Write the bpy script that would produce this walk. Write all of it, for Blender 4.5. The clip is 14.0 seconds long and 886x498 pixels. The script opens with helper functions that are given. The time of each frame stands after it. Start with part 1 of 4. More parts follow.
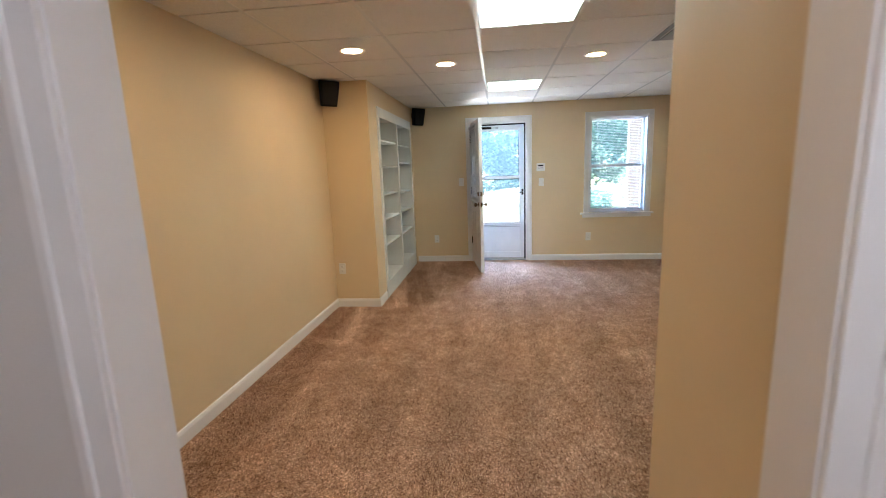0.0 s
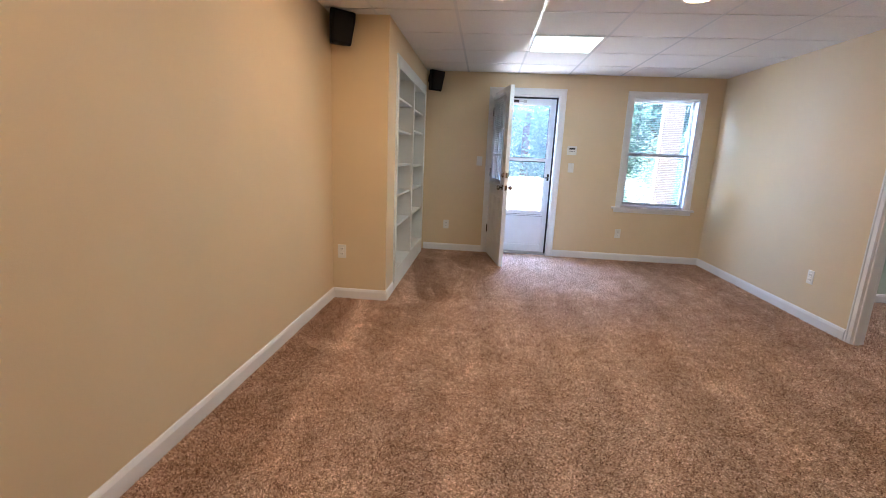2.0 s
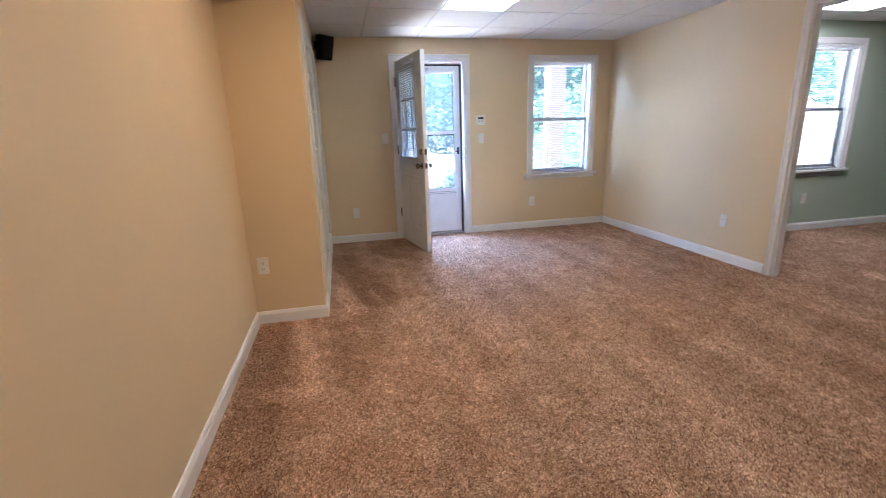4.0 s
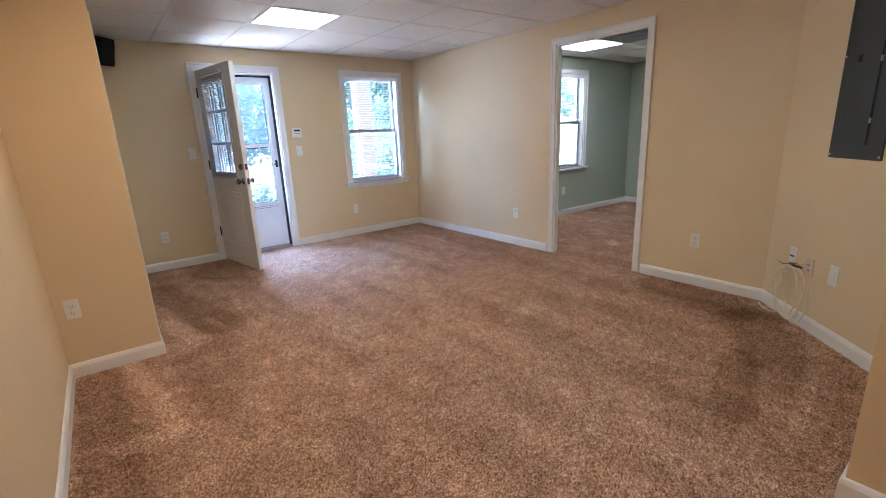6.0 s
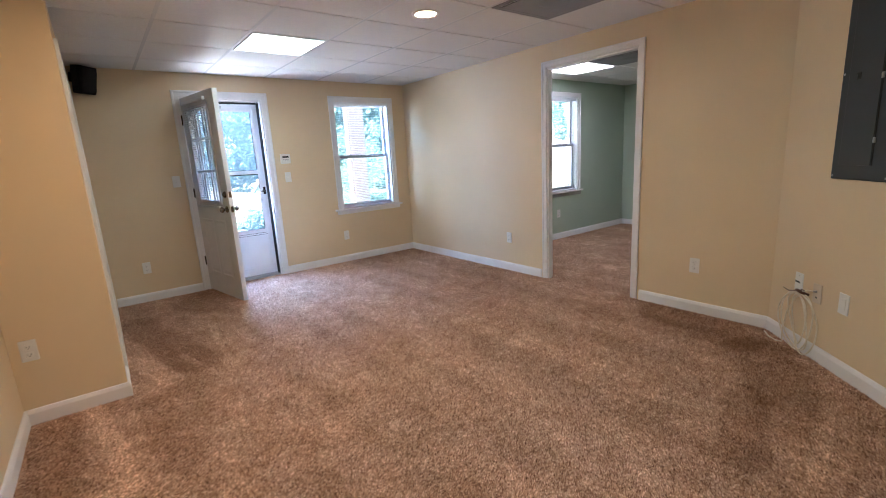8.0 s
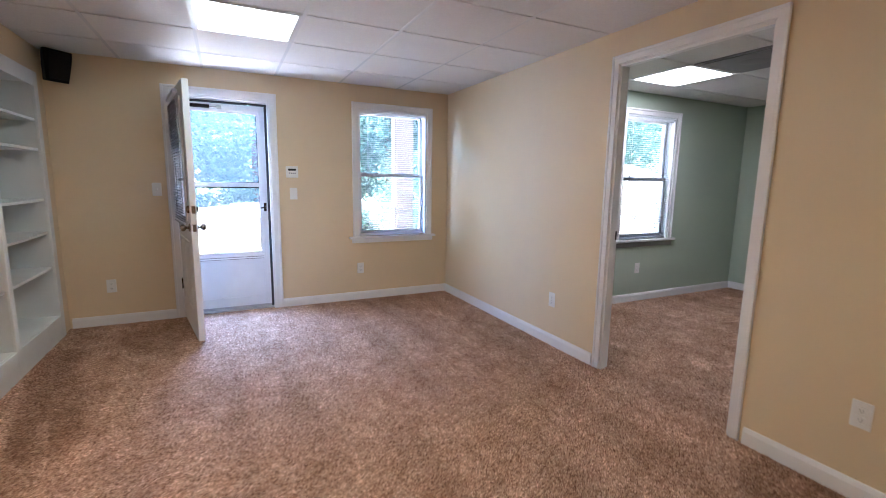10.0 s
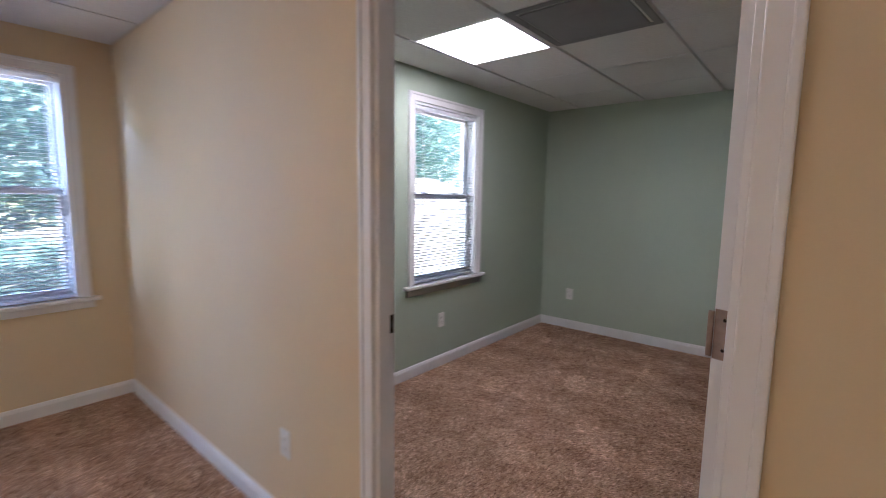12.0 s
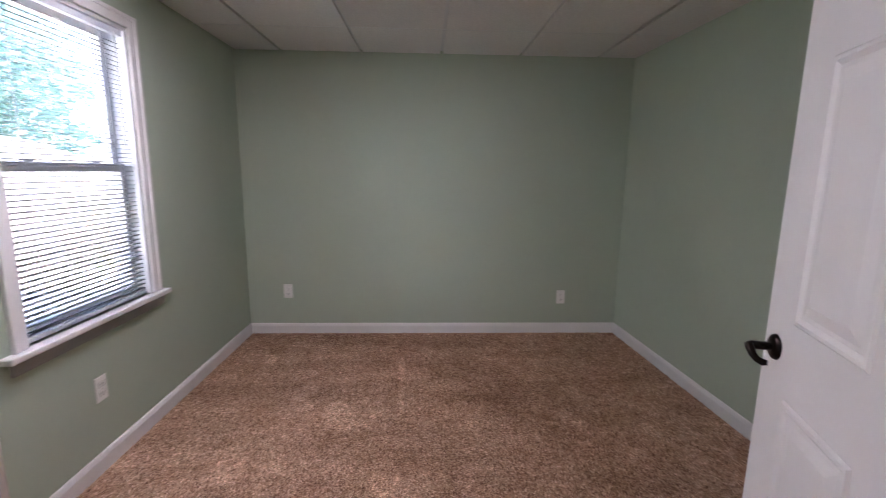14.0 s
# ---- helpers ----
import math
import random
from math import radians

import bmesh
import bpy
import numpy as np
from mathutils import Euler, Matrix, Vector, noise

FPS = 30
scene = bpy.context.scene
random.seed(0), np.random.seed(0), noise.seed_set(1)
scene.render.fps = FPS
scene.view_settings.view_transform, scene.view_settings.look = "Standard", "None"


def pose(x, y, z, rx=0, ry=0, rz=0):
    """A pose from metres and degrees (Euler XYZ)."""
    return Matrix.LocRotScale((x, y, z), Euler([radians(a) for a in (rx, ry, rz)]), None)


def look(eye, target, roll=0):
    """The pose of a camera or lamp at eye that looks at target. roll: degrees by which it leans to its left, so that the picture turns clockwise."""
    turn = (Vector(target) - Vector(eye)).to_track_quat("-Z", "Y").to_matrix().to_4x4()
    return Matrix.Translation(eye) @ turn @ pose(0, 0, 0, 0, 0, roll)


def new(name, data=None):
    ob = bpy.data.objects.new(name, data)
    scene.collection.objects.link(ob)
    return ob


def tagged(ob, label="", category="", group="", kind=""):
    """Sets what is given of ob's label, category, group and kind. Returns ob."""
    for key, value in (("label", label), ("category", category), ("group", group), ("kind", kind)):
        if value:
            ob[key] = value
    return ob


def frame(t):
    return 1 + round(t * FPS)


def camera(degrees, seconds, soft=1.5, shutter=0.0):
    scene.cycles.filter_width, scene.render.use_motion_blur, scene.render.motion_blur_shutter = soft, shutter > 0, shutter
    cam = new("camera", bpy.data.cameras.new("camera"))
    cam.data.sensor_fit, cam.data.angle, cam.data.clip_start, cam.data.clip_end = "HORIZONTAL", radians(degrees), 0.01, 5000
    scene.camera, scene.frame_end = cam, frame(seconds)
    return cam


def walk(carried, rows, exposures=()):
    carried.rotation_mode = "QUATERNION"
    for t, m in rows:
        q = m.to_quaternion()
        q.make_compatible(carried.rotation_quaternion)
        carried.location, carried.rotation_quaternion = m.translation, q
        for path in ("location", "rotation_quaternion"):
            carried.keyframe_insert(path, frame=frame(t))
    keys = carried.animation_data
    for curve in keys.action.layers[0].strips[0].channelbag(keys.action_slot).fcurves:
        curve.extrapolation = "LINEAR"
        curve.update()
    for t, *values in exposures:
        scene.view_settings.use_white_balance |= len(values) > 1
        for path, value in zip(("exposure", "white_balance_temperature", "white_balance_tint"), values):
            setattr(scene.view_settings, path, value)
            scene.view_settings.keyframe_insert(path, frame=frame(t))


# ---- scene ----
cam = camera(90.0, 14.0, 0.75, 0.4)
PATH = [
    (0, (0.204, 0.472, 1.417), (-0.044, 2.423, 1.054), -2.1),
    (0.5, (0.14, 0.742, 1.322), (-0.153, 2.69, 0.976), -1.0),
    (1, (0.007, 0.98, 1.272), (-0.229, 2.935, 0.919), 1.5),
    (1.5, (-0.111, 1.129, 1.258), (-0.314, 3.083, 0.883), 1.5),
    (2, (-0.249, 1.24, 1.252), (-0.415, 3.189, 0.835), 2.5),
    (4.5, (-0.972, 1.824, 1.236), (-0.287, 3.62, 0.685), -2.4),
    (5, (-1.077, 1.753, 1.276), (-0.108, 3.408, 0.709), -1.8),
    (5.5, (-1.155, 1.663, 1.298), (-0.019, 3.213, 0.747), -1.8),
    (6, (-1.154, 1.65, 1.299), (0.013, 3.192, 0.789), -2.5),
    (6.5, (-1.154, 1.673, 1.289), (0.054, 3.188, 0.794), -2.9),
    (7, (-1.149, 1.666, 1.303), (0.055, 3.185, 0.811), -3.2),
    (7.5, (-1.142, 1.666, 1.306), (0.059, 3.195, 0.837), -3.1),
    (8, (-0.986, 1.719, 1.304), (0.199, 3.276, 0.892), -3.2),
    (8.2, (-0.914, 1.746, 1.303), (0.273, 3.309, 0.919), -3.1),
    (10.5, (0.61, 2.678, 1.298), (1.434, 4.475, 0.998), 1.4),
    (11, (0.988, 2.98, 1.343), (2.085, 4.629, 1.067), 1.0),
    (11.5, (1.376, 3.284, 1.351), (2.594, 4.851, 1.105), 0.4),
    (12, (1.668, 3.588, 1.351), (3.188, 4.867, 1.118), 0.8),
    (12.5, (1.943, 3.843, 1.371), (3.745, 4.67, 1.115), 0.2),
    (13, (2.232, 4.047, 1.362), (4.14, 4.578, 1.088), -0.5),
    (13.5, (2.369, 4.193, 1.36), (4.318, 4.507, 1.041), 0.1),
    (14, (2.398, 4.363, 1.355), (4.367, 4.285, 1.011), 0.7),
]
EXPOSURES = [(0.0, 4.2, 6000, 8), (0.5, 4.22, 6250, 10), (1.0, 4.2, 5750, 13), (2.0, 4.2, 5800, 16), (5.0, 4.15, 5700, 17), (6.0, 4.15, 5650, 15), (8.0, 4.15, 5650, 15), (10.5, 4.08, 5600, 20), (11.0, 3.82, 5850, 21), (12.0, 3.74, 5900, 23), (12.5, 3.76, 5750, 23), (13.0, 4.12, 5850, 25), (14.0, 4.18, 6100, 29)]
walk(cam, [(t, look(eye, target, roll)) for t, eye, target, roll in PATH], EXPOSURES)

# ---- light ----
world = bpy.data.worlds.new("sky")
scene.world = world
world.use_nodes = True
wn = world.node_tree.nodes
sky = wn.new("ShaderNodeTexSky")
sky.sky_type = "NISHITA"
sky.sun_disc = False
SUN_ELEVATION, SUN_AZIMUTH = radians(52), radians(266)
sky.sun_elevation, sky.sun_rotation = SUN_ELEVATION, SUN_AZIMUTH
wn["Background"].inputs["Strength"].default_value = 0.15
world.node_tree.links.new(sky.outputs[0], wn["Background"].inputs["Color"])
sun = new("sun", bpy.data.lights.new("sun", "SUN"))
sun.data.energy, sun.data.angle, sun.data.color = 5.0, radians(0.5), (1.0, 0.95, 0.86)
to_sun = Vector((math.sin(SUN_AZIMUTH) * math.cos(SUN_ELEVATION), math.cos(SUN_AZIMUTH) * math.cos(SUN_ELEVATION), math.sin(SUN_ELEVATION)))
sun.matrix_basis = look(to_sun * 30, (0, 0, 0))
PANEL_POWER, GREEN_PANEL_POWER, CAN_POWER = 0.70, 1.45, 8.3

# added out-of-view lamp for the sky's light falling steeply through the storm door
door_fill = new("door_sky_fill", bpy.data.lights.new("door_sky_fill", "AREA"))
door_fill.data.shape, door_fill.data.size, door_fill.data.size_y = "RECTANGLE", 1.1, 0.6
door_fill.data.energy, door_fill.data.color = 34.0, (0.32, 0.54, 1.0)
door_fill.matrix_basis = look((0.16, 7.98, 2.70), (0.50, 6.1, 0.0))

# unseen lamp added in the western yard: sky's light slanting through the storm door
yard_fill = new("yard_sky_fill", bpy.data.lights.new("yard_sky_fill", "AREA"))
yard_fill.data.shape, yard_fill.data.size, yard_fill.data.size_y = "RECTANGLE", 2.2, 1.8
yard_fill.data.energy, yard_fill.data.color = 22.0, (0.34, 0.58, 1.0)
yard_fill.matrix_basis = look((-2.6, 8.4, 1.5), (0.9, 6.8, 1.2))

# extra lamp hidden outside to brighten the green room, slanting through its window
nook_fill = new("nook_sky_fill", bpy.data.lights.new("nook_sky_fill", "AREA"))
nook_fill.data.shape, nook_fill.data.size, nook_fill.data.size_y = "RECTANGLE", 0.9, 1.4
nook_fill.data.energy, nook_fill.data.color = 2.5, (0.88, 0.96, 1.0)
nook_fill.matrix_basis = look((3.1, 7.25, 1.7), (4.4, 5.85, 1.4))

# ---- materials ----


def material(name, color, rough=0.5, metal=0.0, grain=0.0, grain_scale=60.0, blotch=0.0, blotch_scale=1.5, bump=0.0, bump_scale=200.0, spec=0.5):
    """A surface with fine grain, broad blotches and a small relief, in metres of the world."""
    m = bpy.data.materials.new(name)
    m.use_nodes = True
    nt = m.node_tree
    b = nt.nodes["Principled BSDF"]
    b.inputs["Roughness"].default_value, b.inputs["Metallic"].default_value = rough, metal
    b.inputs["Specular IOR Level"].default_value = spec
    b.inputs["Base Color"].default_value = (*color, 1)
    geo = nt.nodes.new("ShaderNodeNewGeometry")
    last = None
    for amount, size, detail in ((blotch, blotch_scale, 3.0), (grain, grain_scale, 2.0)):
        if amount:
            n = nt.nodes.new("ShaderNodeTexNoise")
            n.inputs["Scale"].default_value, n.inputs["Detail"].default_value = size, detail
            nt.links.new(geo.outputs["Position"], n.inputs["Vector"])
            r = nt.nodes.new("ShaderNodeMapRange")
            r.inputs["From Min"].default_value, r.inputs["From Max"].default_value = 0.3, 0.7
            r.inputs["To Min"].default_value, r.inputs["To Max"].default_value = 1 - amount, 1 + amount
            nt.links.new(n.outputs["Fac"], r.inputs["Value"])
            mix = nt.nodes.new("ShaderNodeMix")
            mix.data_type, mix.blend_type = "RGBA", "MULTIPLY"
            mix.inputs["Factor"].default_value = 1.0
            if last is None:
                mix.inputs["A"].default_value = (*color, 1)
            else:
                nt.links.new(last, mix.inputs["A"])
            nt.links.new(r.outputs["Result"], mix.inputs["B"])
            last = mix.outputs["Result"]
    if last is not None:
        nt.links.new(last, b.inputs["Base Color"])
    if bump:
        n = nt.nodes.new("ShaderNodeTexNoise")
        n.inputs["Scale"].default_value, n.inputs["Detail"].default_value = bump_scale, 3.0
        nt.links.new(geo.outputs["Position"], n.inputs["Vector"])
        k = nt.nodes.new("ShaderNodeBump")
        k.inputs["Strength"].default_value, k.inputs["Distance"].default_value = bump, 0.003
        nt.links.new(n.outputs["Fac"], k.inputs["Height"])
        nt.links.new(k.outputs["Normal"], b.inputs["Normal"])
    return m


def glowing(name, color, strength):
    m = bpy.data.materials.new(name)
    m.use_nodes = True
    b = m.node_tree.nodes["Principled BSDF"]
    b.inputs["Base Color"].default_value = (0.8, 0.8, 0.8, 1)
    b.inputs["Emission Color"].default_value = (*color, 1)
    b.inputs["Emission Strength"].default_value = strength
    return m


def glass_material():
    m = bpy.data.materials.new("window glass")
    m.use_nodes = True
    nt = m.node_tree
    nt.nodes.remove(nt.nodes["Principled BSDF"])
    clear, gloss, mix, fres, power, scale = (nt.nodes.new("ShaderNode" + k) for k in ("BsdfTransparent", "BsdfGlossy", "MixShader", "LayerWeight", "Math", "Math"))
    clear.inputs["Color"].default_value = (0.975, 0.985, 0.98, 1)
    gloss.inputs["Roughness"].default_value = 0.02
    fres.inputs["Blend"].default_value = 0.5
    power.operation, power.inputs[1].default_value = "POWER", 5.0
    scale.operation, scale.inputs[1].default_value, scale.inputs[2].default_value = "MULTIPLY_ADD", 0.9, 0.03
    nt.links.new(fres.outputs["Facing"], power.inputs[0])
    nt.links.new(power.outputs[0], scale.inputs[0])
    nt.links.new(scale.outputs[0], mix.inputs[0])
    nt.links.new(clear.outputs[0], mix.inputs[1])
    nt.links.new(gloss.outputs[0], mix.inputs[2])
    # translucent veil that mixes the haze of outdoor glare into the pane
    veil, film = nt.nodes.new("ShaderNodeBsdfTranslucent"), nt.nodes.new("ShaderNodeMixShader")
    veil.inputs["Color"].default_value, film.inputs[0].default_value = (0.74, 0.84, 0.86, 1), 0.022
    nt.links.new(mix.outputs[0], film.inputs[1])
    nt.links.new(veil.outputs[0], film.inputs[2])
    nt.links.new(film.outputs[0], nt.nodes["Material Output"].inputs["Surface"])
    return m


# strokes of the vacuum cleaner and foot marks in the pile: from, to, half width, lighter or darker
STROKES = [
    ((-1.21, 4.86), (-1.07, 3.86), 0.055, 0.22), ((-1.27, 3.87), (-1.13, 3.84), 0.075, 0.20), ((-0.99, 5.45), (-0.81, 4.86), 0.085, 0.20),
    ((-0.93, 6.35), (-0.63, 5.02), 0.17, -0.19), ((-1.38, 4.70), (-1.33, 3.45), 0.13, -0.17), ((-0.93, 4.62), (-0.88, 3.90), 0.11, -0.14),
    ((-1.30, 3.10), (-1.25, 2.20), 0.20, -0.12), ((-0.45, 6.60), (-0.30, 6.30), 0.20, -0.12), ((-0.70, 5.25), (-0.59, 4.78), 0.03, 0.16),
    ((-0.45, 5.30), (-0.38, 6.10), 0.03, 0.14), ((2.36, 3.30), (2.20, 2.76), 0.22, -0.16), ((2.14, 2.60), (1.58, 2.28), 0.20, -0.18),
    ((1.50, 2.46), (0.97, 2.27), 0.12, -0.16), ((1.67, 2.15), (0.99, 2.04), 0.035, 0.18), ((1.55, 1.96), (1.00, 1.90), 0.07, -0.12),
    ((5.47, 4.53), (4.73, 4.50), 0.022, 0.20), ((5.50, 5.49), (5.40, 5.46), 0.06, 0.20), ((4.36, 5.32), (4.24, 5.26), 0.09, 0.20),
    ((4.78, 4.87), (4.62, 4.80), 0.09, 0.20), ((5.10, 4.22), (5.02, 4.14), 0.06, 0.18), ((4.70, 3.60), (4.60, 3.52), 0.06, 0.16),
    ((4.90, 5.12), (4.80, 5.06), 0.06, 0.18), ((4.15, 4.55), (3.95, 4.35), 0.08, 0.18), ((3.75, 4.85), (3.60, 4.70), 0.08, 0.16),
    ((5.30, 4.10), (4.30, 3.40), 0.30, -0.12), ((3.40, 4.45), (3.25, 4.30), 0.07, 0.16),
]


def carpet_material(name, strands=False):
    """Cut-pile carpet: tufts of several browns and broad patches where the nap lies another way; strands: one brown for each strand."""
    m = bpy.data.materials.new(name)
    m.use_nodes = True
    nt = m.node_tree
    b = nt.nodes["Principled BSDF"]
    b.inputs["Roughness"].default_value = 0.95
    b.inputs["Specular IOR Level"].default_value = 0.08
    geo = nt.nodes.new("ShaderNodeNewGeometry")

    def tex(scale, detail, rough=0.5, stretch=None):
        n = nt.nodes.new("ShaderNodeTexNoise")
        n.inputs["Scale"].default_value, n.inputs["Detail"].default_value, n.inputs["Roughness"].default_value = scale, detail, rough
        if stretch:
            mp = nt.nodes.new("ShaderNodeMapping")
            mp.inputs["Scale"].default_value, mp.inputs["Rotation"].default_value = stretch[0], stretch[1]
            nt.links.new(geo.outputs["Position"], mp.inputs["Vector"])
            nt.links.new(mp.outputs[0], n.inputs["Vector"])
        else:
            nt.links.new(geo.outputs["Position"], n.inputs["Vector"])
        return n.outputs["Fac"]

    def ramp(fac, stops):
        r = nt.nodes.new("ShaderNodeValToRGB")
        while len(r.color_ramp.elements) < len(stops):
            r.color_ramp.elements.new(0.5)
        for e, (p, c) in zip(r.color_ramp.elements, stops):
            e.position, e.color = p, (*c, 1)
        nt.links.new(fac, r.inputs[0])
        return r.outputs[0]

    def mul(a, c):
        x = nt.nodes.new("ShaderNodeMix")
        x.data_type, x.blend_type = "RGBA", "MULTIPLY"
        x.inputs["Factor"].default_value = 1.0
        nt.links.new(a, x.inputs["A"])
        nt.links.new(c, x.inputs["B"])
        return x.outputs["Result"]

    cell = nt.nodes.new("ShaderNodeTexVoronoi")
    cell.inputs["Scale"].default_value = 195.0
    warp = nt.nodes.new("ShaderNodeVectorMath")
    warp.operation = "MULTIPLY_ADD"
    wob = nt.nodes.new("ShaderNodeTexNoise")
    wob.inputs["Scale"].default_value = 60.0
    nt.links.new(geo.outputs["Position"], wob.inputs["Vector"])
    nt.links.new(wob.outputs["Color"], warp.inputs[0])
    warp.inputs[1].default_value = (0.012, 0.012, 0.0)
    nt.links.new(geo.outputs["Position"], warp.inputs[2])
    nt.links.new(warp.outputs[0], cell.inputs["Vector"])
    sep = nt.nodes.new("ShaderNodeSeparateColor")
    nt.links.new(cell.outputs["Color"], sep.inputs[0])
    shade = geo.outputs["Random Per Island"] if strands else sep.outputs[0]
    col = ramp(shade, [(0.0, (0.125, 0.058, 0.036)), (0.15, (0.28, 0.154, 0.101)), (0.45, (0.465, 0.297, 0.199)), (0.78, (0.62, 0.412, 0.283)), (1.0, (0.92, 0.70, 0.53))])
    clump = ramp(tex(30.0, 3.0, 0.7), [(0.34, (0.80, 0.77, 0.75)), (0.5, (1.0, 1.0, 1.0)), (0.68, (1.20, 1.21, 1.22))])
    nap = ramp(tex(5.0, 8.0, 0.74), [(0.34, (0.80, 0.75, 0.70)), (0.45, (0.95, 0.93, 0.91)), (0.54, (1.03, 1.03, 1.03)), (0.60, (1.16, 1.17, 1.18)), (0.70, (1.26, 1.28, 1.30))])
    swipe = ramp(tex(4.0, 2.0, 0.5, ((1.0, 0.16, 1.0), (0, 0, 0.45))), [(0.38, (0.86, 0.85, 0.84)), (0.50, (1.0, 1.0, 1.0)), (0.61, (1.05, 1.05, 1.05)), (0.625, (1.17, 1.18, 1.19)), (0.66, (1.0, 1.0, 1.0))])
    def vmath(op, a, c=None, out=0):
        v = nt.nodes.new("ShaderNodeVectorMath")
        v.operation = op
        for k, s in enumerate((a, c)):
            if isinstance(s, tuple):
                v.inputs[k].default_value = s
            elif s is not None:
                nt.links.new(s, v.inputs[k])
        return v.outputs[out]

    def num(op, a, c, clamp=False):
        v = nt.nodes.new("ShaderNodeMath")
        v.operation, v.use_clamp = op, clamp
        for k, s in enumerate((a, c)):
            if isinstance(s, (int, float)):
                v.inputs[k].default_value = s
            else:
                nt.links.new(s, v.inputs[k])
        return v.outputs[0]

    # brush marks left in the pile: each a stroke from one place to another
    ragged = nt.nodes.new("ShaderNodeTexNoise")
    ragged.inputs["Scale"].default_value, ragged.inputs["Detail"].default_value, ragged.inputs["Roughness"].default_value = 16.0, 4.0, 0.65
    nt.links.new(geo.outputs["Position"], ragged.inputs["Vector"])
    gain = None
    for (ax, ay), (cx, cy), half, amount in STROKES:
        d = Vector((cx - ax, cy - ay, 0.0))
        rel = vmath("MULTIPLY", vmath("SUBTRACT", geo.outputs["Position"], (ax, ay, 0.0)), (1.0, 1.0, 0.0))
        along = num("MULTIPLY", vmath("DOT_PRODUCT", rel, tuple(d), 1), 1.0 / d.length_squared, True)
        sc = nt.nodes.new("ShaderNodeVectorMath")
        sc.operation = "SCALE"
        sc.inputs[0].default_value = tuple(d)
        nt.links.new(along, sc.inputs["Scale"])
        off = vmath("LENGTH", vmath("SUBTRACT", rel, sc.outputs[0]), None, 1)
        wide = num("ADD", off, num("MULTIPLY", num("SUBTRACT", ragged.outputs["Fac"], 0.5), half * 0.7))
        mask = num("MULTIPLY", num("SUBTRACT", half, wide), 1.0 / (0.28 * half), True)
        term = num("MULTIPLY", mask, amount * 1.5)
        gain = term if gain is None else num("ADD", gain, term)
    strokes = nt.nodes.new("ShaderNodeCombineColor")
    for k, share in enumerate((0.86, 1.0, 1.10)):
        nt.links.new(num("ADD", num("MULTIPLY", gain, share), 1.0), strokes.inputs[k])
    nt.links.new(mul(mul(mul(mul(col, nap), clump), swipe), strokes.outputs[0]), b.inputs["Base Color"])
    if not strands:
        k = nt.nodes.new("ShaderNodeBump")
        k.inputs["Strength"].default_value, k.inputs["Distance"].default_value = 0.8, 0.005
        nt.links.new(sep.outputs[1], k.inputs["Height"])
        nt.links.new(k.outputs["Normal"], b.inputs["Normal"])
    return m


YELLOW = material("cream yellow wall paint", (0.705, 0.565, 0.362), 0.55, blotch=0.03, bump=0.12, bump_scale=260)
GREEN = material("sage green wall paint", (0.422, 0.495, 0.388), 0.7, blotch=0.03, bump=0.12, bump_scale=260)
PLAIN = material("off-white wall paint", (0.70, 0.68, 0.66), 0.55, blotch=0.03, bump=0.1)
WHITE = material("white trim paint", (0.78, 0.77, 0.76), 0.35, blotch=0.03, blotch_scale=4, bump=0.05, bump_scale=90)
SHELF = material("white bookcase paint", (0.72, 0.73, 0.70), 0.4, blotch=0.04, blotch_scale=5, bump=0.05, bump_scale=90)
VINYL = material("white vinyl", (0.80, 0.81, 0.82), 0.35, blotch=0.02, blotch_scale=6)
ALU = material("white enamelled aluminium", (0.74, 0.75, 0.78), 0.35, blotch=0.03, blotch_scale=5)
PLASTIC = material("white plastic", (0.78, 0.77, 0.73), 0.35, blotch=0.02, blotch_scale=20)
SLAT = material("white blind slat", (0.80, 0.81, 0.82), 0.4, blotch=0.02, blotch_scale=8)
_nt = SLAT.node_tree
_tr, _mx = _nt.nodes.new("ShaderNodeBsdfTranslucent"), _nt.nodes.new("ShaderNodeMixShader")
_tr.inputs["Color"].default_value, _mx.inputs[0].default_value = (0.8, 0.82, 0.85, 1), 0.45
_nt.links.new(_nt.nodes["Principled BSDF"].outputs[0], _mx.inputs[1])
_nt.links.new(_tr.outputs[0], _mx.inputs[2])
_nt.links.new(_mx.outputs[0], _nt.nodes["Material Output"].inputs["Surface"])
DARK = material("black slot", (0.015, 0.015, 0.015), 0.6, grain=0.2)
RUBBER = material("black weatherstrip", (0.012, 0.012, 0.014), 0.7, grain=0.2)
BLACK = material("black speaker plastic", (0.006, 0.006, 0.007), 0.75, spec=0.2, grain=0.3, grain_scale=300, bump=0.4, bump_scale=400)
CLOTH = material("black grille cloth", (0.008, 0.008, 0.008), 0.9, grain=0.4, grain_scale=500, bump=0.6, bump_scale=700)
BRONZE = material("oil-rubbed bronze", (0.020, 0.014, 0.011), 0.32, 0.9, grain=0.2, grain_scale=40)
NICKEL = material("satin nickel", (0.26, 0.22, 0.185), 0.26, 1.0, grain=0.08, grain_scale=80)
# white apron darkened to grey: the sill's shade is put in the colour
APRON_SHADE = material("apron trim with sill shade", (0.30, 0.295, 0.28), 0.5, blotch=0.04, blotch_scale=5)
COPPER = material("dull bronze hinge plate", (0.36, 0.26, 0.20), 0.38, 0.8, grain=0.12, grain_scale=60)
STEEL = material("brushed steel", (0.45, 0.45, 0.46), 0.35, 1.0, grain=0.1, grain_scale=100)
GREYBOX = material("dark grey enamel", (0.030, 0.037, 0.041), 0.42, 0.0, grain=0.06, grain_scale=90, blotch=0.08, blotch_scale=3, bump=0.1, bump_scale=300)
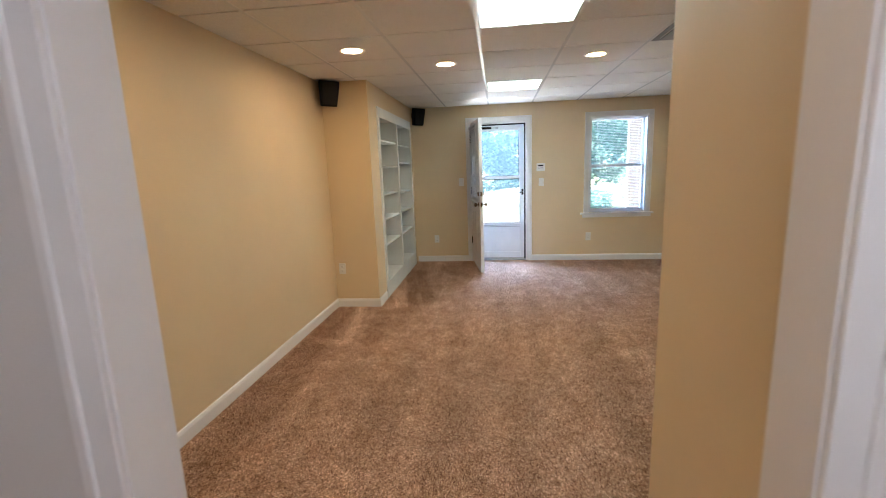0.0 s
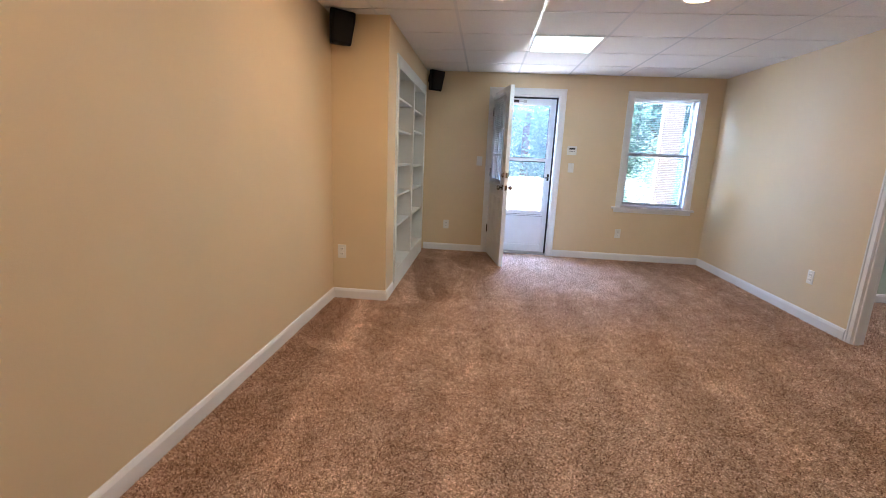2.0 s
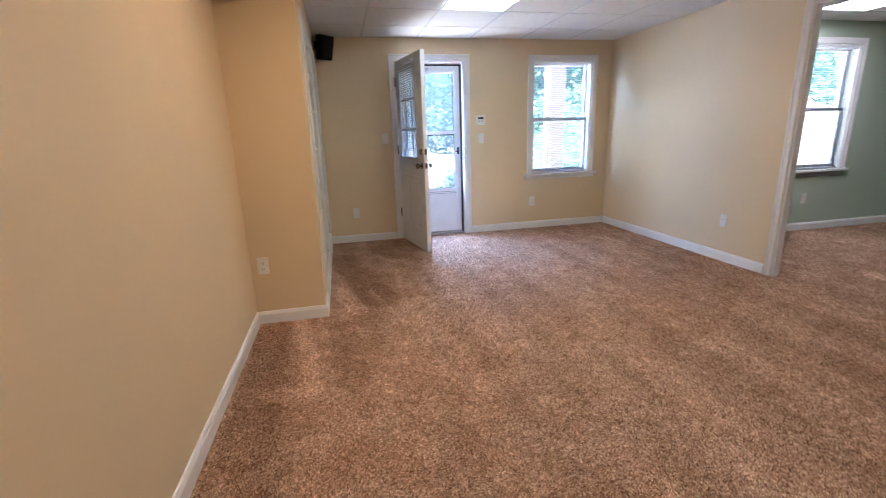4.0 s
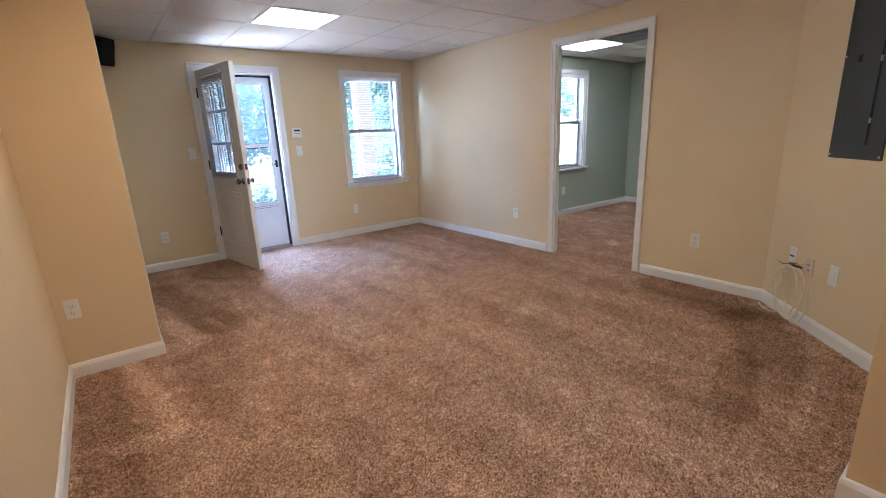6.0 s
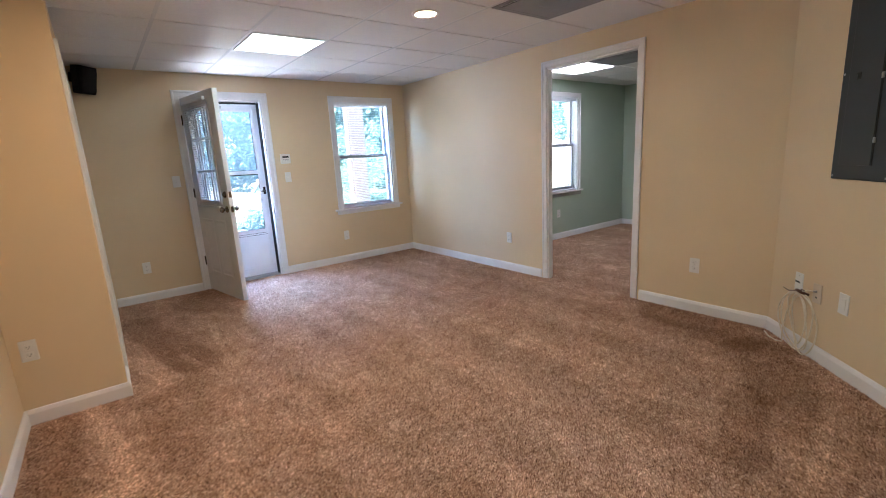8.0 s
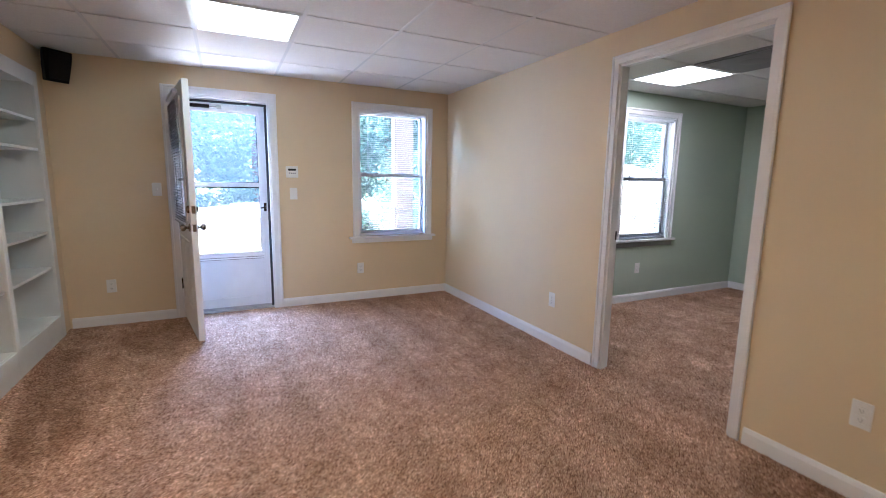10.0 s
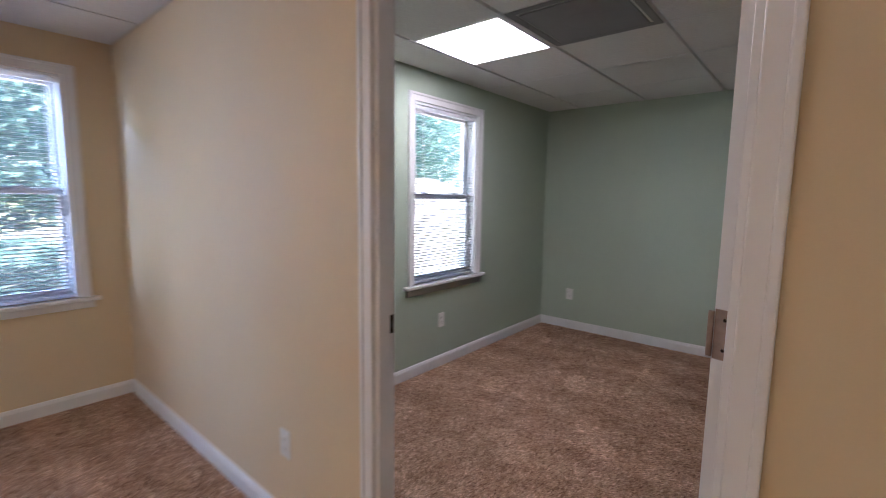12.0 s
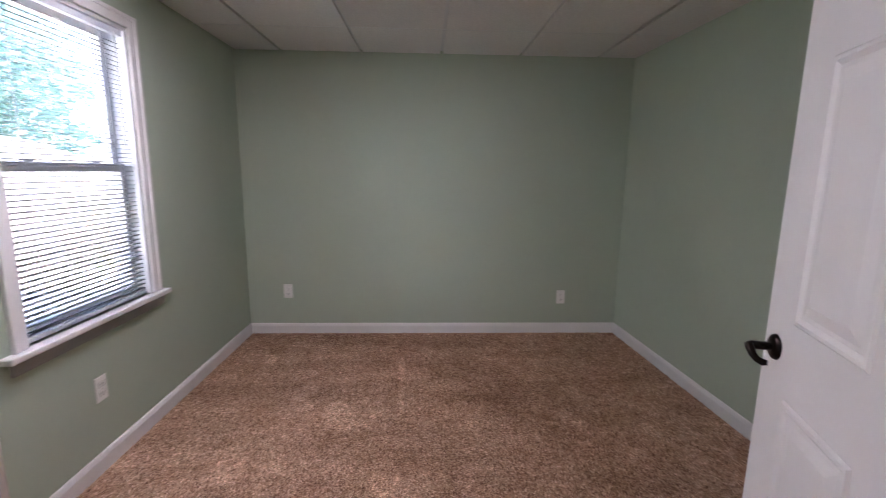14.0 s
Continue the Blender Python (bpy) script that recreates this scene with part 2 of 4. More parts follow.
CABLE = material("ivory cable sheath", (0.78, 0.72, 0.58), 0.45, grain=0.06, grain_scale=80)
IVORY = material("yellowed ivory plastic", (0.62, 0.52, 0.40), 0.4, blotch=0.05, blotch_scale=20)
BROWNWIRE = material("brown wire", (0.085, 0.035, 0.018), 0.5, grain=0.1)
TILE = material("mineral fibre ceiling tile", (0.70, 0.69, 0.67), 0.9, grain=0.07, grain_scale=140, blotch=0.02, blotch_scale=1.2, bump=0.7, bump_scale=180)
TEE = material("white ceiling grid metal", (0.84, 0.85, 0.85), 0.16, blotch=0.02)
VENT = material("grey painted vent metal", (0.20, 0.20, 0.205), 0.5, blotch=0.05, blotch_scale=6)
REFLECTOR = material("white lamp reflector", (0.82, 0.80, 0.76), 0.3)
GLASS = glass_material()
PANEL_GLOW = glowing("daylight light panel", (0.80, 1.0, 0.92), PANEL_POWER)
GREEN_PANEL_GLOW = glowing("bright daylight light panel", (1.0, 0.97, 0.98), GREEN_PANEL_POWER)
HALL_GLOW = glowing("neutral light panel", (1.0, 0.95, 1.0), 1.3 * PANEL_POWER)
CAN_GLOW = glowing("warm lamp lens", (1.0, 0.66, 0.36), CAN_POWER)
LCD = material("dark display", (0.03, 0.035, 0.03), 0.2)
CARPET, PILE = carpet_material("brown carpet"), carpet_material("brown carpet strands", True)
CONCRETE = material("pale concrete", (0.60, 0.58, 0.55), 0.85, grain=0.1, grain_scale=40, blotch=0.1, blotch_scale=0.8, bump=0.3, bump_scale=60)
GRASS = material("dry sunlit lawn", (0.20, 0.22, 0.10), 0.9, grain=0.35, grain_scale=9, blotch=0.25, blotch_scale=0.6, bump=0.6, bump_scale=30)
TIMBER = material("stained cedar", (0.25, 0.18, 0.138), 0.7, grain=0.18, grain_scale=14, blotch=0.12, blotch_scale=2, bump=0.3, bump_scale=50)
FENCEWOOD = material("sun-bleached fence wood", (0.50, 0.41, 0.34), 0.8, grain=0.15, grain_scale=12, blotch=0.12, blotch_scale=2, bump=0.3, bump_scale=50)
BARK = material("grey-brown bark", (0.12, 0.09, 0.065), 0.9, grain=0.3, grain_scale=18, bump=0.8, bump_scale=20)


def leaf_material(name, color):
    m = bpy.data.materials.new(name)
    m.use_nodes = True
    nt = m.node_tree
    b = nt.nodes["Principled BSDF"]
    b.inputs["Roughness"].default_value = 0.75
    b.inputs["Specular IOR Level"].default_value = 0.15
    geo = nt.nodes.new("ShaderNodeNewGeometry")
    r = nt.nodes.new("ShaderNodeValToRGB")
    r.color_ramp.elements[0].color = (color[0] * 0.75, color[1] * 0.78, color[2] * 0.78, 1)
    r.color_ramp.elements[1].color = (color[0] * 1.3, color[1] * 1.22, color[2] * 1.2, 1)
    nt.links.new(geo.outputs["Random Per Island"], r.inputs[0])
    nt.links.new(r.outputs[0], b.inputs["Base Color"])
    t = nt.nodes.new("ShaderNodeBsdfTranslucent")
    nt.links.new(r.outputs[0], t.inputs["Color"])
    mix = nt.nodes.new("ShaderNodeMixShader")
    mix.inputs[0].default_value = 0.6
    nt.links.new(b.outputs[0], mix.inputs[1])
    nt.links.new(t.outputs[0], mix.inputs[2])
    nt.links.new(mix.outputs[0], nt.nodes["Material Output"].inputs["Surface"])
    return m


LEAF = leaf_material("broad leaves", (0.15, 0.26, 0.235))
LEAF_PALE = leaf_material("pale leaves", (0.18, 0.29, 0.26))

# ---- mesh helpers ----


def mesh_of(name, bm, mats):
    me = bpy.data.meshes.new(name)
    bm.to_mesh(me)
    bm.free()
    for m in mats if isinstance(mats, (list, tuple)) else (mats,):
        me.materials.append(m)
    return me


def part(name, bm, mat, parent, label="", at=None):
    """Links a bmesh (or a shared mesh) as one mesh object under a thing or a part."""
    ob = new(name, bm if isinstance(bm, bpy.types.Mesh) else mesh_of(name, bm, mat))
    ob.parent = parent
    if at is not None:
        ob.matrix_basis = at
    return tagged(ob, label)


def thing(name, at, label, category, group="", kind=""):
    ob = new(name)
    ob.empty_display_size = 0.1
    ob.matrix_basis = at
    return tagged(ob, label, category, group, kind)


def solid(name, bm, mat, label, category, kind="structure", at=None):
    ob = new(name, mesh_of(name, bm, mat))
    if at is not None:
        ob.matrix_basis = at
    return tagged(ob, label, category, "", kind)


def add_box(bm, lo, hi, bevel=0.0, seg=2, slot=0, m=None):
    v = [bm.verts.new(p) for p in ((x, y, z) for x in (lo[0], hi[0]) for y in (lo[1], hi[1]) for z in (lo[2], hi[2]))]
    faces = [bm.faces.new([v[i] for i in q]) for q in ((0, 1, 3, 2), (4, 6, 7, 5), (0, 4, 5, 1), (2, 3, 7, 6), (0, 2, 6, 4), (1, 5, 7, 3))]
    for f in faces:
        f.material_index = slot
    if m is not None:
        bmesh.ops.transform(bm, matrix=m, verts=v)
    if bevel:
        bmesh.ops.bevel(bm, geom=list({e for f in faces for e in f.edges}), offset=bevel, segments=seg, affect="EDGES", profile=0.5)
    return bm


def box(lo, hi, bevel=0.0, seg=2, m=None):
    return add_box(bmesh.new(), lo, hi, bevel, seg, 0, m)


def add_lathe(bm, profile, n=24, m=None, smooth=True):
    """Turns (radius, height) pairs round z."""
    rings = []
    for r, z in profile:
        rings.append([bm.verts.new((r * math.cos(2 * math.pi * i / n), r * math.sin(2 * math.pi * i / n), z)) for i in range(n)] if r > 1e-6 else [bm.verts.new((0, 0, z))])
    for a, b in zip(rings, rings[1:]):
        for i in range(n):
            q = [a[i % len(a)], a[(i + 1) % len(a)], b[(i + 1) % len(b)], b[i % len(b)]]
            q = list(dict.fromkeys(q))
            if len(q) > 2:
                bm.faces.new(q).smooth = smooth
    if m is not None:
        bmesh.ops.transform(bm, matrix=m, verts=[v for r in rings for v in r])
    return bm


def lathe(profile, n=24, m=None, smooth=True):
    return add_lathe(bmesh.new(), profile, n, m, smooth)


def add_tube(bm, points, radius, n=8, caps=True):
    """A round bar through the points; radius may be a list."""
    pts = [Vector(p) for p in points]
    rings = []
    up = Vector((0.13, 0.21, 1)).normalized()
    for i, p in enumerate(pts):
        d = (pts[min(i + 1, len(pts) - 1)] - pts[max(i - 1, 0)]).normalized()
        a = d.cross(up)
        a = a.normalized() if a.length > 1e-4 else Vector((1, 0, 0))
        b = d.cross(a)
        up = a.cross(d).normalized()
        r = radius[i] if isinstance(radius, (list, tuple)) else radius
        rings.append([bm.verts.new(p + (a * math.cos(2 * math.pi * k / n) + b * math.sin(2 * math.pi * k / n)) * r) for k in range(n)])
    for s, t in zip(rings, rings[1:]):
        for k in range(n):
            bm.faces.new((s[k], s[(k + 1) % n], t[(k + 1) % n], t[k])).smooth = True
    if caps:
        bm.faces.new(rings[0][::-1])
        bm.faces.new(rings[-1])
    return bm


def tube(points, radius, n=8):
    return add_tube(bmesh.new(), points, radius, n)


def wall(name, start, end, thick, z1, mat, label, holes=(), back=None):
    """A wall from start to end whose visible face lies on that line; its thickness goes to the right of the way. holes: (u0, u1, z0, z1)."""
    a, b = Vector((*start, 0)), Vector((*end, 0))
    d = (b - a).normalized()
    n = Vector((d.y, -d.x, 0))
    us = sorted({0.0, (b - a).length, *(h[0] for h in holes), *(h[1] for h in holes)})
    zs = sorted({-0.02, z1, *(h[2] for h in holes if h[2] > 0), *(h[3] for h in holes)})
    full = lambda i, k: 0 <= i < len(us) - 1 and 0 <= k < len(zs) - 1 and not any(
        h[0] < (us[i] + us[i + 1]) / 2 < h[1] and h[2] < (zs[k] + zs[k + 1]) / 2 < h[3] for h in holes)
    bm = bmesh.new()
    P = lambda u, w, z: a + d * u + n * (w * thick) + Vector((0, 0, z))
    quad = lambda ps, slot=0: setattr(bm.faces.new([bm.verts.new(p) for p in ps]), "material_index", slot)
    for i in range(len(us) - 1):
        for k in range(len(zs) - 1):
            if not full(i, k):
                continue
            u0, u1, y0, y1 = us[i], us[i + 1], zs[k], zs[k + 1]
            quad((P(u0, 0, y0), P(u0, 0, y1), P(u1, 0, y1), P(u1, 0, y0)))
            quad((P(u0, 1, y0), P(u1, 1, y0), P(u1, 1, y1), P(u0, 1, y1)), 1)
            if not full(i - 1, k):
                quad((P(u0, 0, y0), P(u0, 1, y0), P(u0, 1, y1), P(u0, 0, y1)))
            if not full(i + 1, k):
                quad((P(u1, 0, y0), P(u1, 0, y1), P(u1, 1, y1), P(u1, 1, y0)))
            if not full(i, k - 1):
                quad((P(u0, 0, y0), P(u1, 0, y0), P(u1, 1, y0), P(u0, 1, y0)))
            if not full(i, k + 1):
                quad((P(u0, 0, y1), P(u0, 1, y1), P(u1, 1, y1), P(u1, 0, y1)))
    bmesh.ops.remove_doubles(bm, verts=bm.verts, dist=1e-5)
    bmesh.ops.recalc_face_normals(bm, faces=bm.faces)
    return solid(name, bm, [mat, back or mat], label, "wall")


def baseboard(name, points, label="white painted wooden baseboard along the wall", h=0.088, t=0.015):
    """A board along a line of plan points, with mitred corners, rounded at its top; its thickness goes to the left of the way."""
    pts = [Vector(p) for p in points]
    prof = [(0, -0.01), (t, -0.01), (t, h - 0.022), (t * 0.72, h - 0.010), (t * 0.5, h - 0.003), (t * 0.2, h), (0, h)]
    offs = []
    for i, p in enumerate(pts):
        ds = [(q - r).normalized() for q, r in ((pts[i], pts[i - 1]),) * (i > 0) + ((pts[min(i + 1, len(pts) - 1)], pts[i]),) * (i < len(pts) - 1)]
        ns = [Vector((-d.y, d.x)) for d in ds]
        o = ns[0] if len(ns) == 1 else (ns[0] + ns[1]) / (1 + ns[0].dot(ns[1]))
        offs.append(o)
    bm = bmesh.new()
    rings = [[bm.verts.new((p.x + o.x * w, p.y + o.y * w, z)) for w, z in prof] for p, o in zip(pts, offs)]
    for a, b in zip(rings, rings[1:]):
        for k in range(len(prof) - 1):
            bm.faces.new((a[k], b[k], b[k + 1], a[k + 1]))
    bm.faces.new(rings[0])
    bm.faces.new(rings[-1][::-1])
    bmesh.ops.recalc_face_normals(bm, faces=bm.faces)
    return solid(name, bm, WHITE, label, "baseboard")


def casing_bm(u0, u1, z0, z1, w, sides="lrt", depth=0.014):
    """Trim boards round an opening, in the wall's own frame (x along, y into the room), with an outer raised band."""
    bm = bmesh.new()
    if "l" in sides:
        add_box(bm, (u0 - w, 0, z0), (u0, depth, z1 + w), 0.003)
        add_box(bm, (u0 - w - 0.001, 0, z0), (u0 - w * 0.68, depth + 0.006, z1 + w + 0.001), 0.004)
    if "r" in sides:
        add_box(bm, (u1, 0, z0), (u1 + w, depth, z1 + w), 0.003)
        add_box(bm, (u1 + w * 0.68, 0, z0), (u1 + w + 0.001, depth + 0.006, z1 + w + 0.001), 0.004)
    if "t" in sides:
        add_box(bm, (u0 - 0.002, 0, z1), (u1 + 0.002, depth - 0.0005, z1 + w - 0.001), 0.003)
        add_box(bm, (u0 - w * 0.7, 0, z1 + w * 0.68), (u1 + w * 0.7, depth + 0.0055, z1 + w), 0.004)
    return bm


# ---- plan ----
XL, YF, XR = -1.495, 7.068, 2.54          # main room: west, north and east faces
BUMP_Y, BUMP_X = 4.83, -1.036             # chase that holds the bookcase
CEIL, GCEIL = 2.266, 2.245
GX0, GX1, GY0, GY1 = 2.615, 6.005, 2.735, 5.822   # green room
GYS = 2.585                               # its south wall runs a little askew: there at the west end
C3 = (2.54, 2.668)                        # where the angled wall starts
C4 = (0.689, 1.84)                        # end of the short entry wall
JY0, JY1, JX0, JX1 = 1.05, 1.16, -0.402, 0.620     # cased entry opening
TOP = 2.5
DOOR = (-0.178, 0.630, 2.03)              # entry door opening in the north wall
WIN = (1.490, 2.282, 0.697, 2.036)
GWIN = (3.987, 4.752, 0.70, 2.022)
D2 = (3.670, 4.595, 2.062)                # opening to the green room
GRID = 0.61

# ---- walls ----
wall("wall_north", (XL - 0.1, YF), (XR + 0.1, YF), -0.17, TOP, YELLOW, "cream yellow painted wall with the entry door and window",
     [(DOOR[0] - (XL - 0.1), DOOR[1] - (XL - 0.1), -1, DOOR[2]), (WIN[0] - (XL - 0.1), WIN[1] - (XL - 0.1), WIN[2], WIN[3])])
wall("wall_west", (XL, -1.5), (XL, BUMP_Y + 0.05), -0.12, TOP, YELLOW, "long cream yellow painted wall")
BOOK = (5.165, 6.855, 0.0, 2.0)
wall("wall_chase_front", (XL - 0.02, BUMP_Y), (BUMP_X - 0.03, BUMP_Y), -0.10, TOP, YELLOW, "short cream yellow wall face beside the bookcase")
wall("wall_chase_side", (BUMP_X, BUMP_Y), (BUMP_X, YF), -0.03, TOP, YELLOW, "cream yellow wall around the built-in bookcase",
     [(BOOK[0] - BUMP_Y, BOOK[1] - BUMP_Y, -1, BOOK[3])])
wall("wall_east", (XR, YF), (XR, C3[1] - 0.05), -(GX0 - XR), TOP, YELLOW, "cream yellow partition wall with the doorway to the green room",
     [(YF - D2[1], YF - D2[0], -1, D2[2])], back=GREEN)
wall("wall_angled", (C3[0] + 0.001, C3[1] + 0.001), (1.74, C3[1] - 0.8), -0.12, TOP, YELLOW, "cream yellow angled wall that holds the breaker panel")
wall("wall_alcove", (1.90, C4[1]), (C4[0] + 0.1, C4[1]), -0.12, TOP, YELLOW, "cream yellow wall closing the alcove")
wall("wall_entry", (C4[0], C4[1]), (C4[0], JY1 + 0.0005), -0.10, TOP, YELLOW, "short cream yellow wall beside the entry opening")
wall("wall_south", (2.0, JY1), (XL - 0.1, JY1), -(JY1 - JY0), TOP, YELLOW, "wall with the cased opening to the hall",
     [(2.0 - JX1, 2.0 - JX0, -1, 2.06)], back=PLAIN)
wall("wall_hall_south", (2.0, -1.4), (XL - 0.1, -1.4), 0.1, TOP, PLAIN, "plain hall wall behind the entry opening")
wall("wall_hall_east", (1.3, JY0), (1.3, -1.4), -0.1, TOP, PLAIN, "plain hall wall beside the entry opening")
wall("wall_green_north", (GX0 - 0.02, GY1), (GX1 + 0.1, GY1), -0.17, TOP, GREEN, "sage green painted wall with a window",
     [(GWIN[0] - GX0 + 0.02, GWIN[1] - GX0 + 0.02, GWIN[2], GWIN[3])])
wall("wall_green_east", (GX1, GY1), (GX1, GY0), -0.12, TOP, GREEN, "sage green painted wall with two outlets")
wall("wall_green_south", (GX1 + 0.1, GY0 + 0.0045), (GX0, GYS), -0.12, TOP, GREEN, "sage green painted wall behind the door")

bm = bmesh.new()
add_box(bm, (XL - 0.2, -1.6, -0.1), (GX1 + 0.2, YF + 0.06, 0.0))
floor = solid("floor", bm, CARPET, "brown flecked cut-pile carpet with brushed patches", "floor")


def carpet_pile(areas, spacing=0.0080, length=0.0128, width=0.0037):
    """Loose twisted strands that lean every way, most of them with the nap, over rectangles of the plan."""
    rng = np.random.default_rng(7)
    roots = []
    for x0, x1, y0, y1 in areas:
        gx, gy = np.meshgrid(np.arange(x0, x1, spacing), np.arange(y0, y1, spacing))
        p = np.stack([gx.ravel(), gy.ravel()], 1)
        roots.append(p + rng.uniform(-0.5, 0.5, p.shape) * spacing * 1.2)
    p = np.concatenate(roots)
    n = len(p)
    nap = 1.6 * np.sin(p[:, 0] * 2.3 + 1.1 * np.sin(p[:, 1] * 1.7)) + 1.2 * np.sin(p[:, 1] * 3.1 + p[:, 0])
    way = nap + rng.normal(0, 1.5, n)
    lean = np.radians(rng.uniform(25, 78, n))
    ln = length * rng.uniform(0.7, 1.25, n)
    up = np.stack([np.cos(way) * np.sin(lean), np.sin(way) * np.sin(lean), np.cos(lean)], 1) * ln[:, None]
    twist = way + np.pi / 2 + rng.normal(0, 0.7, n)
    side = np.stack([np.cos(twist), np.sin(twist), rng.normal(0, 0.3, n)], 1) * (width / 2 * rng.uniform(0.7, 1.3, n))[:, None]
    root = np.concatenate([p, np.full((n, 1), -0.0015)], 1)
    co = np.stack([root - side, root + side, root + up + side * 0.7, root + up - side * 0.7], 1).reshape(-1, 3)
    me = bpy.data.meshes.new("pile")
    me.vertices.add(4 * n)
    me.vertices.foreach_set("co", co.astype(np.float32).ravel())
    me.loops.add(4 * n)
    me.loops.foreach_set("vertex_index", np.arange(4 * n, dtype=np.int32))
    me.polygons.add(n)
    me.polygons.foreach_set("loop_start", np.arange(0, 4 * n, 4, dtype=np.int32))
    me.update(calc_edges=True)
    me.materials.append(PILE)
    return me


pile = new("pile", carpet_pile([(XL + 0.016, XR - 0.016, 1.18, BUMP_Y - 0.016), (BUMP_X + 0.02, XR - 0.016, BUMP_Y - 0.016, YF - 0.016), (XR - 0.016, GX0 + 0.016, D2[0], D2[1]),
                                (GX0 + 0.016, GX1 - 0.016, GYS, GY1 - 0.016)]))
pile.parent = floor
tagged(pile, "brown carpet strands", "", "", "stuff")


def ceiling(name, x0, x1, y0, y1, z, gx, gy, label, tee=0.011, gap=0.007):
    """Lay-in tiles set a little above the flanges of a metal grid."""
    xs = [x0] + [gx + GRID * k for k in range(-12, 14) if x0 + 0.05 < gx + GRID * k < x1 - 0.05] + [x1]
    ys = [y0] + [gy + GRID * k for k in range(-16, 14) if y0 + 0.05 < gy + GRID * k < y1 - 0.05] + [y1]
    bm = bmesh.new()
    for a, b in zip(xs, xs[1:]):
        for c, d in zip(ys, ys[1:]):
            add_box(bm, (a + 0.002, c + gap, z + 0.0015), (b - 0.002, d - gap, z + 0.020))
    for x in xs[1:-1]:
        add_box(bm, (x - tee, y0, z), (x + tee, y1, z + 0.0012), slot=1)
    for y in ys[1:-1]:
        add_box(bm, (x0, y - 0.012, z + 0.0205), (x1, y + 0.012, z + 0.024), slot=1)
    add_box(bm, (x0 - 0.1, y0 - 0.1, z + 0.03), (x1 + 0.1, y1 + 0.1, z + 0.06))
    solid(name, bm, [TILE, TEE], label, "ceiling")


GX, GY = 0.09, 5.30
ceiling("ceiling_main", XL, XR, -1.4, YF, CEIL, GX, GY, "suspended ceiling of white lay-in tiles in a metal grid")
ceiling("ceiling_green", GX0, GX1, GYS - 0.01, GY1, GCEIL, 3.585, 4.25, "suspended ceiling of white lay-in tiles in a metal grid", 0.004, 0.011)

# ---- trim ----
CW = 0.066
baseboard("baseboard_west", [(BUMP_X, BOOK[0] - 0.05), (BUMP_X, BUMP_Y), (XL, BUMP_Y), (XL, JY1)])
baseboard("baseboard_north_1", [(DOOR[0] - CW, YF), (BUMP_X + 0.02, YF)])
baseboard("baseboard_north_2", [(XR, D2[1] + CW), (XR, YF), (DOOR[1] + CW, YF)])
baseboard("baseboard_east", [(1.75, C3[1] - 0.79), C3, (XR, D2[0] - CW)])
baseboard("baseboard_entry", [(C4[0], JY1 + 0.02), C4, (1.6, C4[1])])
baseboard("baseboard_green", [(GX0, D2[0] - CW), (GX0, GYS), (GX1, GY0), (GX1, GY1), (GX0, GY1), (GX0, D2[1] + CW)])

FN, FE, FW, FS = 180, 90, -90, 0          # frames: x along the wall, y into the room


def on_wall(x, y, z, rz):
    return pose(x, y, z, 0, 0, rz)


def trim(name, bm, at, label):
    ob = new(name, mesh_of(name, bm, WHITE))
    ob.matrix_basis = at
    return tagged(ob, label, "trim", "", "structure")


dw = (DOOR[1] - DOOR[0]) / 2
trim("trim_entry_door", casing_bm(-dw, dw, 0, DOOR[2], CW), on_wall((DOOR[0] + DOOR[1]) / 2, YF, 0, FN), "white painted casing around the entry door")
d2w = (D2[1] - D2[0]) / 2
trim("trim_green_doorway", casing_bm(-0.457, 0.457, 0, D2[2] - 0.003, 0.052), on_wall(XR, (D2[0] + D2[1]) / 2, 0, FE), "white painted casing around the inner doorway")
trim("trim_green_doorway_inside", casing_bm(-d2w, d2w, 0, D2[2], 0.050), on_wall(GX0, (D2[0] + D2[1]) / 2, 0, FW), "white painted casing on the green side of the doorway")
jw = (JX1 - JX0) / 2
trim("trim_entry_opening", casing_bm(-jw, jw, 0, 2.06, 0.066), on_wall((JX0 + JX1) / 2, JY0, 0, FN), "white painted casing around the entry opening")


def jambs(name, half, depth, top, at, label, stop=None, thick=0.018, rise=0.011, run=0.035):
    """The lining of an opening; y runs from 0 at the room's face to -depth."""
    bm = bmesh.new()
    add_box(bm, (-half - 0.002, -depth, 0), (-half + thick, 0.002, top), 0.002)
    add_box(bm, (half - thick, -depth, 0), (half + 0.002, 0.002, top), 0.002)
    add_box(bm, (-half + thick, -depth, top - thick), (half - thick, 0.002, top + 0.002), 0.002)
    if stop is not None:
        add_box(bm, (-half + thick, stop - run, 0), (-half + thick + rise, stop, top - thick), 0.002)
        add_box(bm, (half - thick - rise, stop - run, 0), (half - thick, stop, top - thick), 0.002)
        add_box(bm, (-half + thick + rise, stop - run, top - thick - rise), (half - thick - rise, stop, top - thick), 0.002)
    return trim(name, bm, at, label)


jambs("trim_entry_opening_jamb", jw, JY1 - JY0, 2.06, on_wall((JX0 + JX1) / 2, JY0, 0, FN), "white painted lining of the entry opening", thick=0.004)
jambs("trim_green_jamb", d2w, GX0 - XR, D2[2], on_wall(XR, (D2[0] + D2[1]) / 2, 0, FE), "white painted door jamb with a stop", stop=-0.004, thick=0.006, rise=0.015, run=0.046)

# ---- ceiling fixtures ----


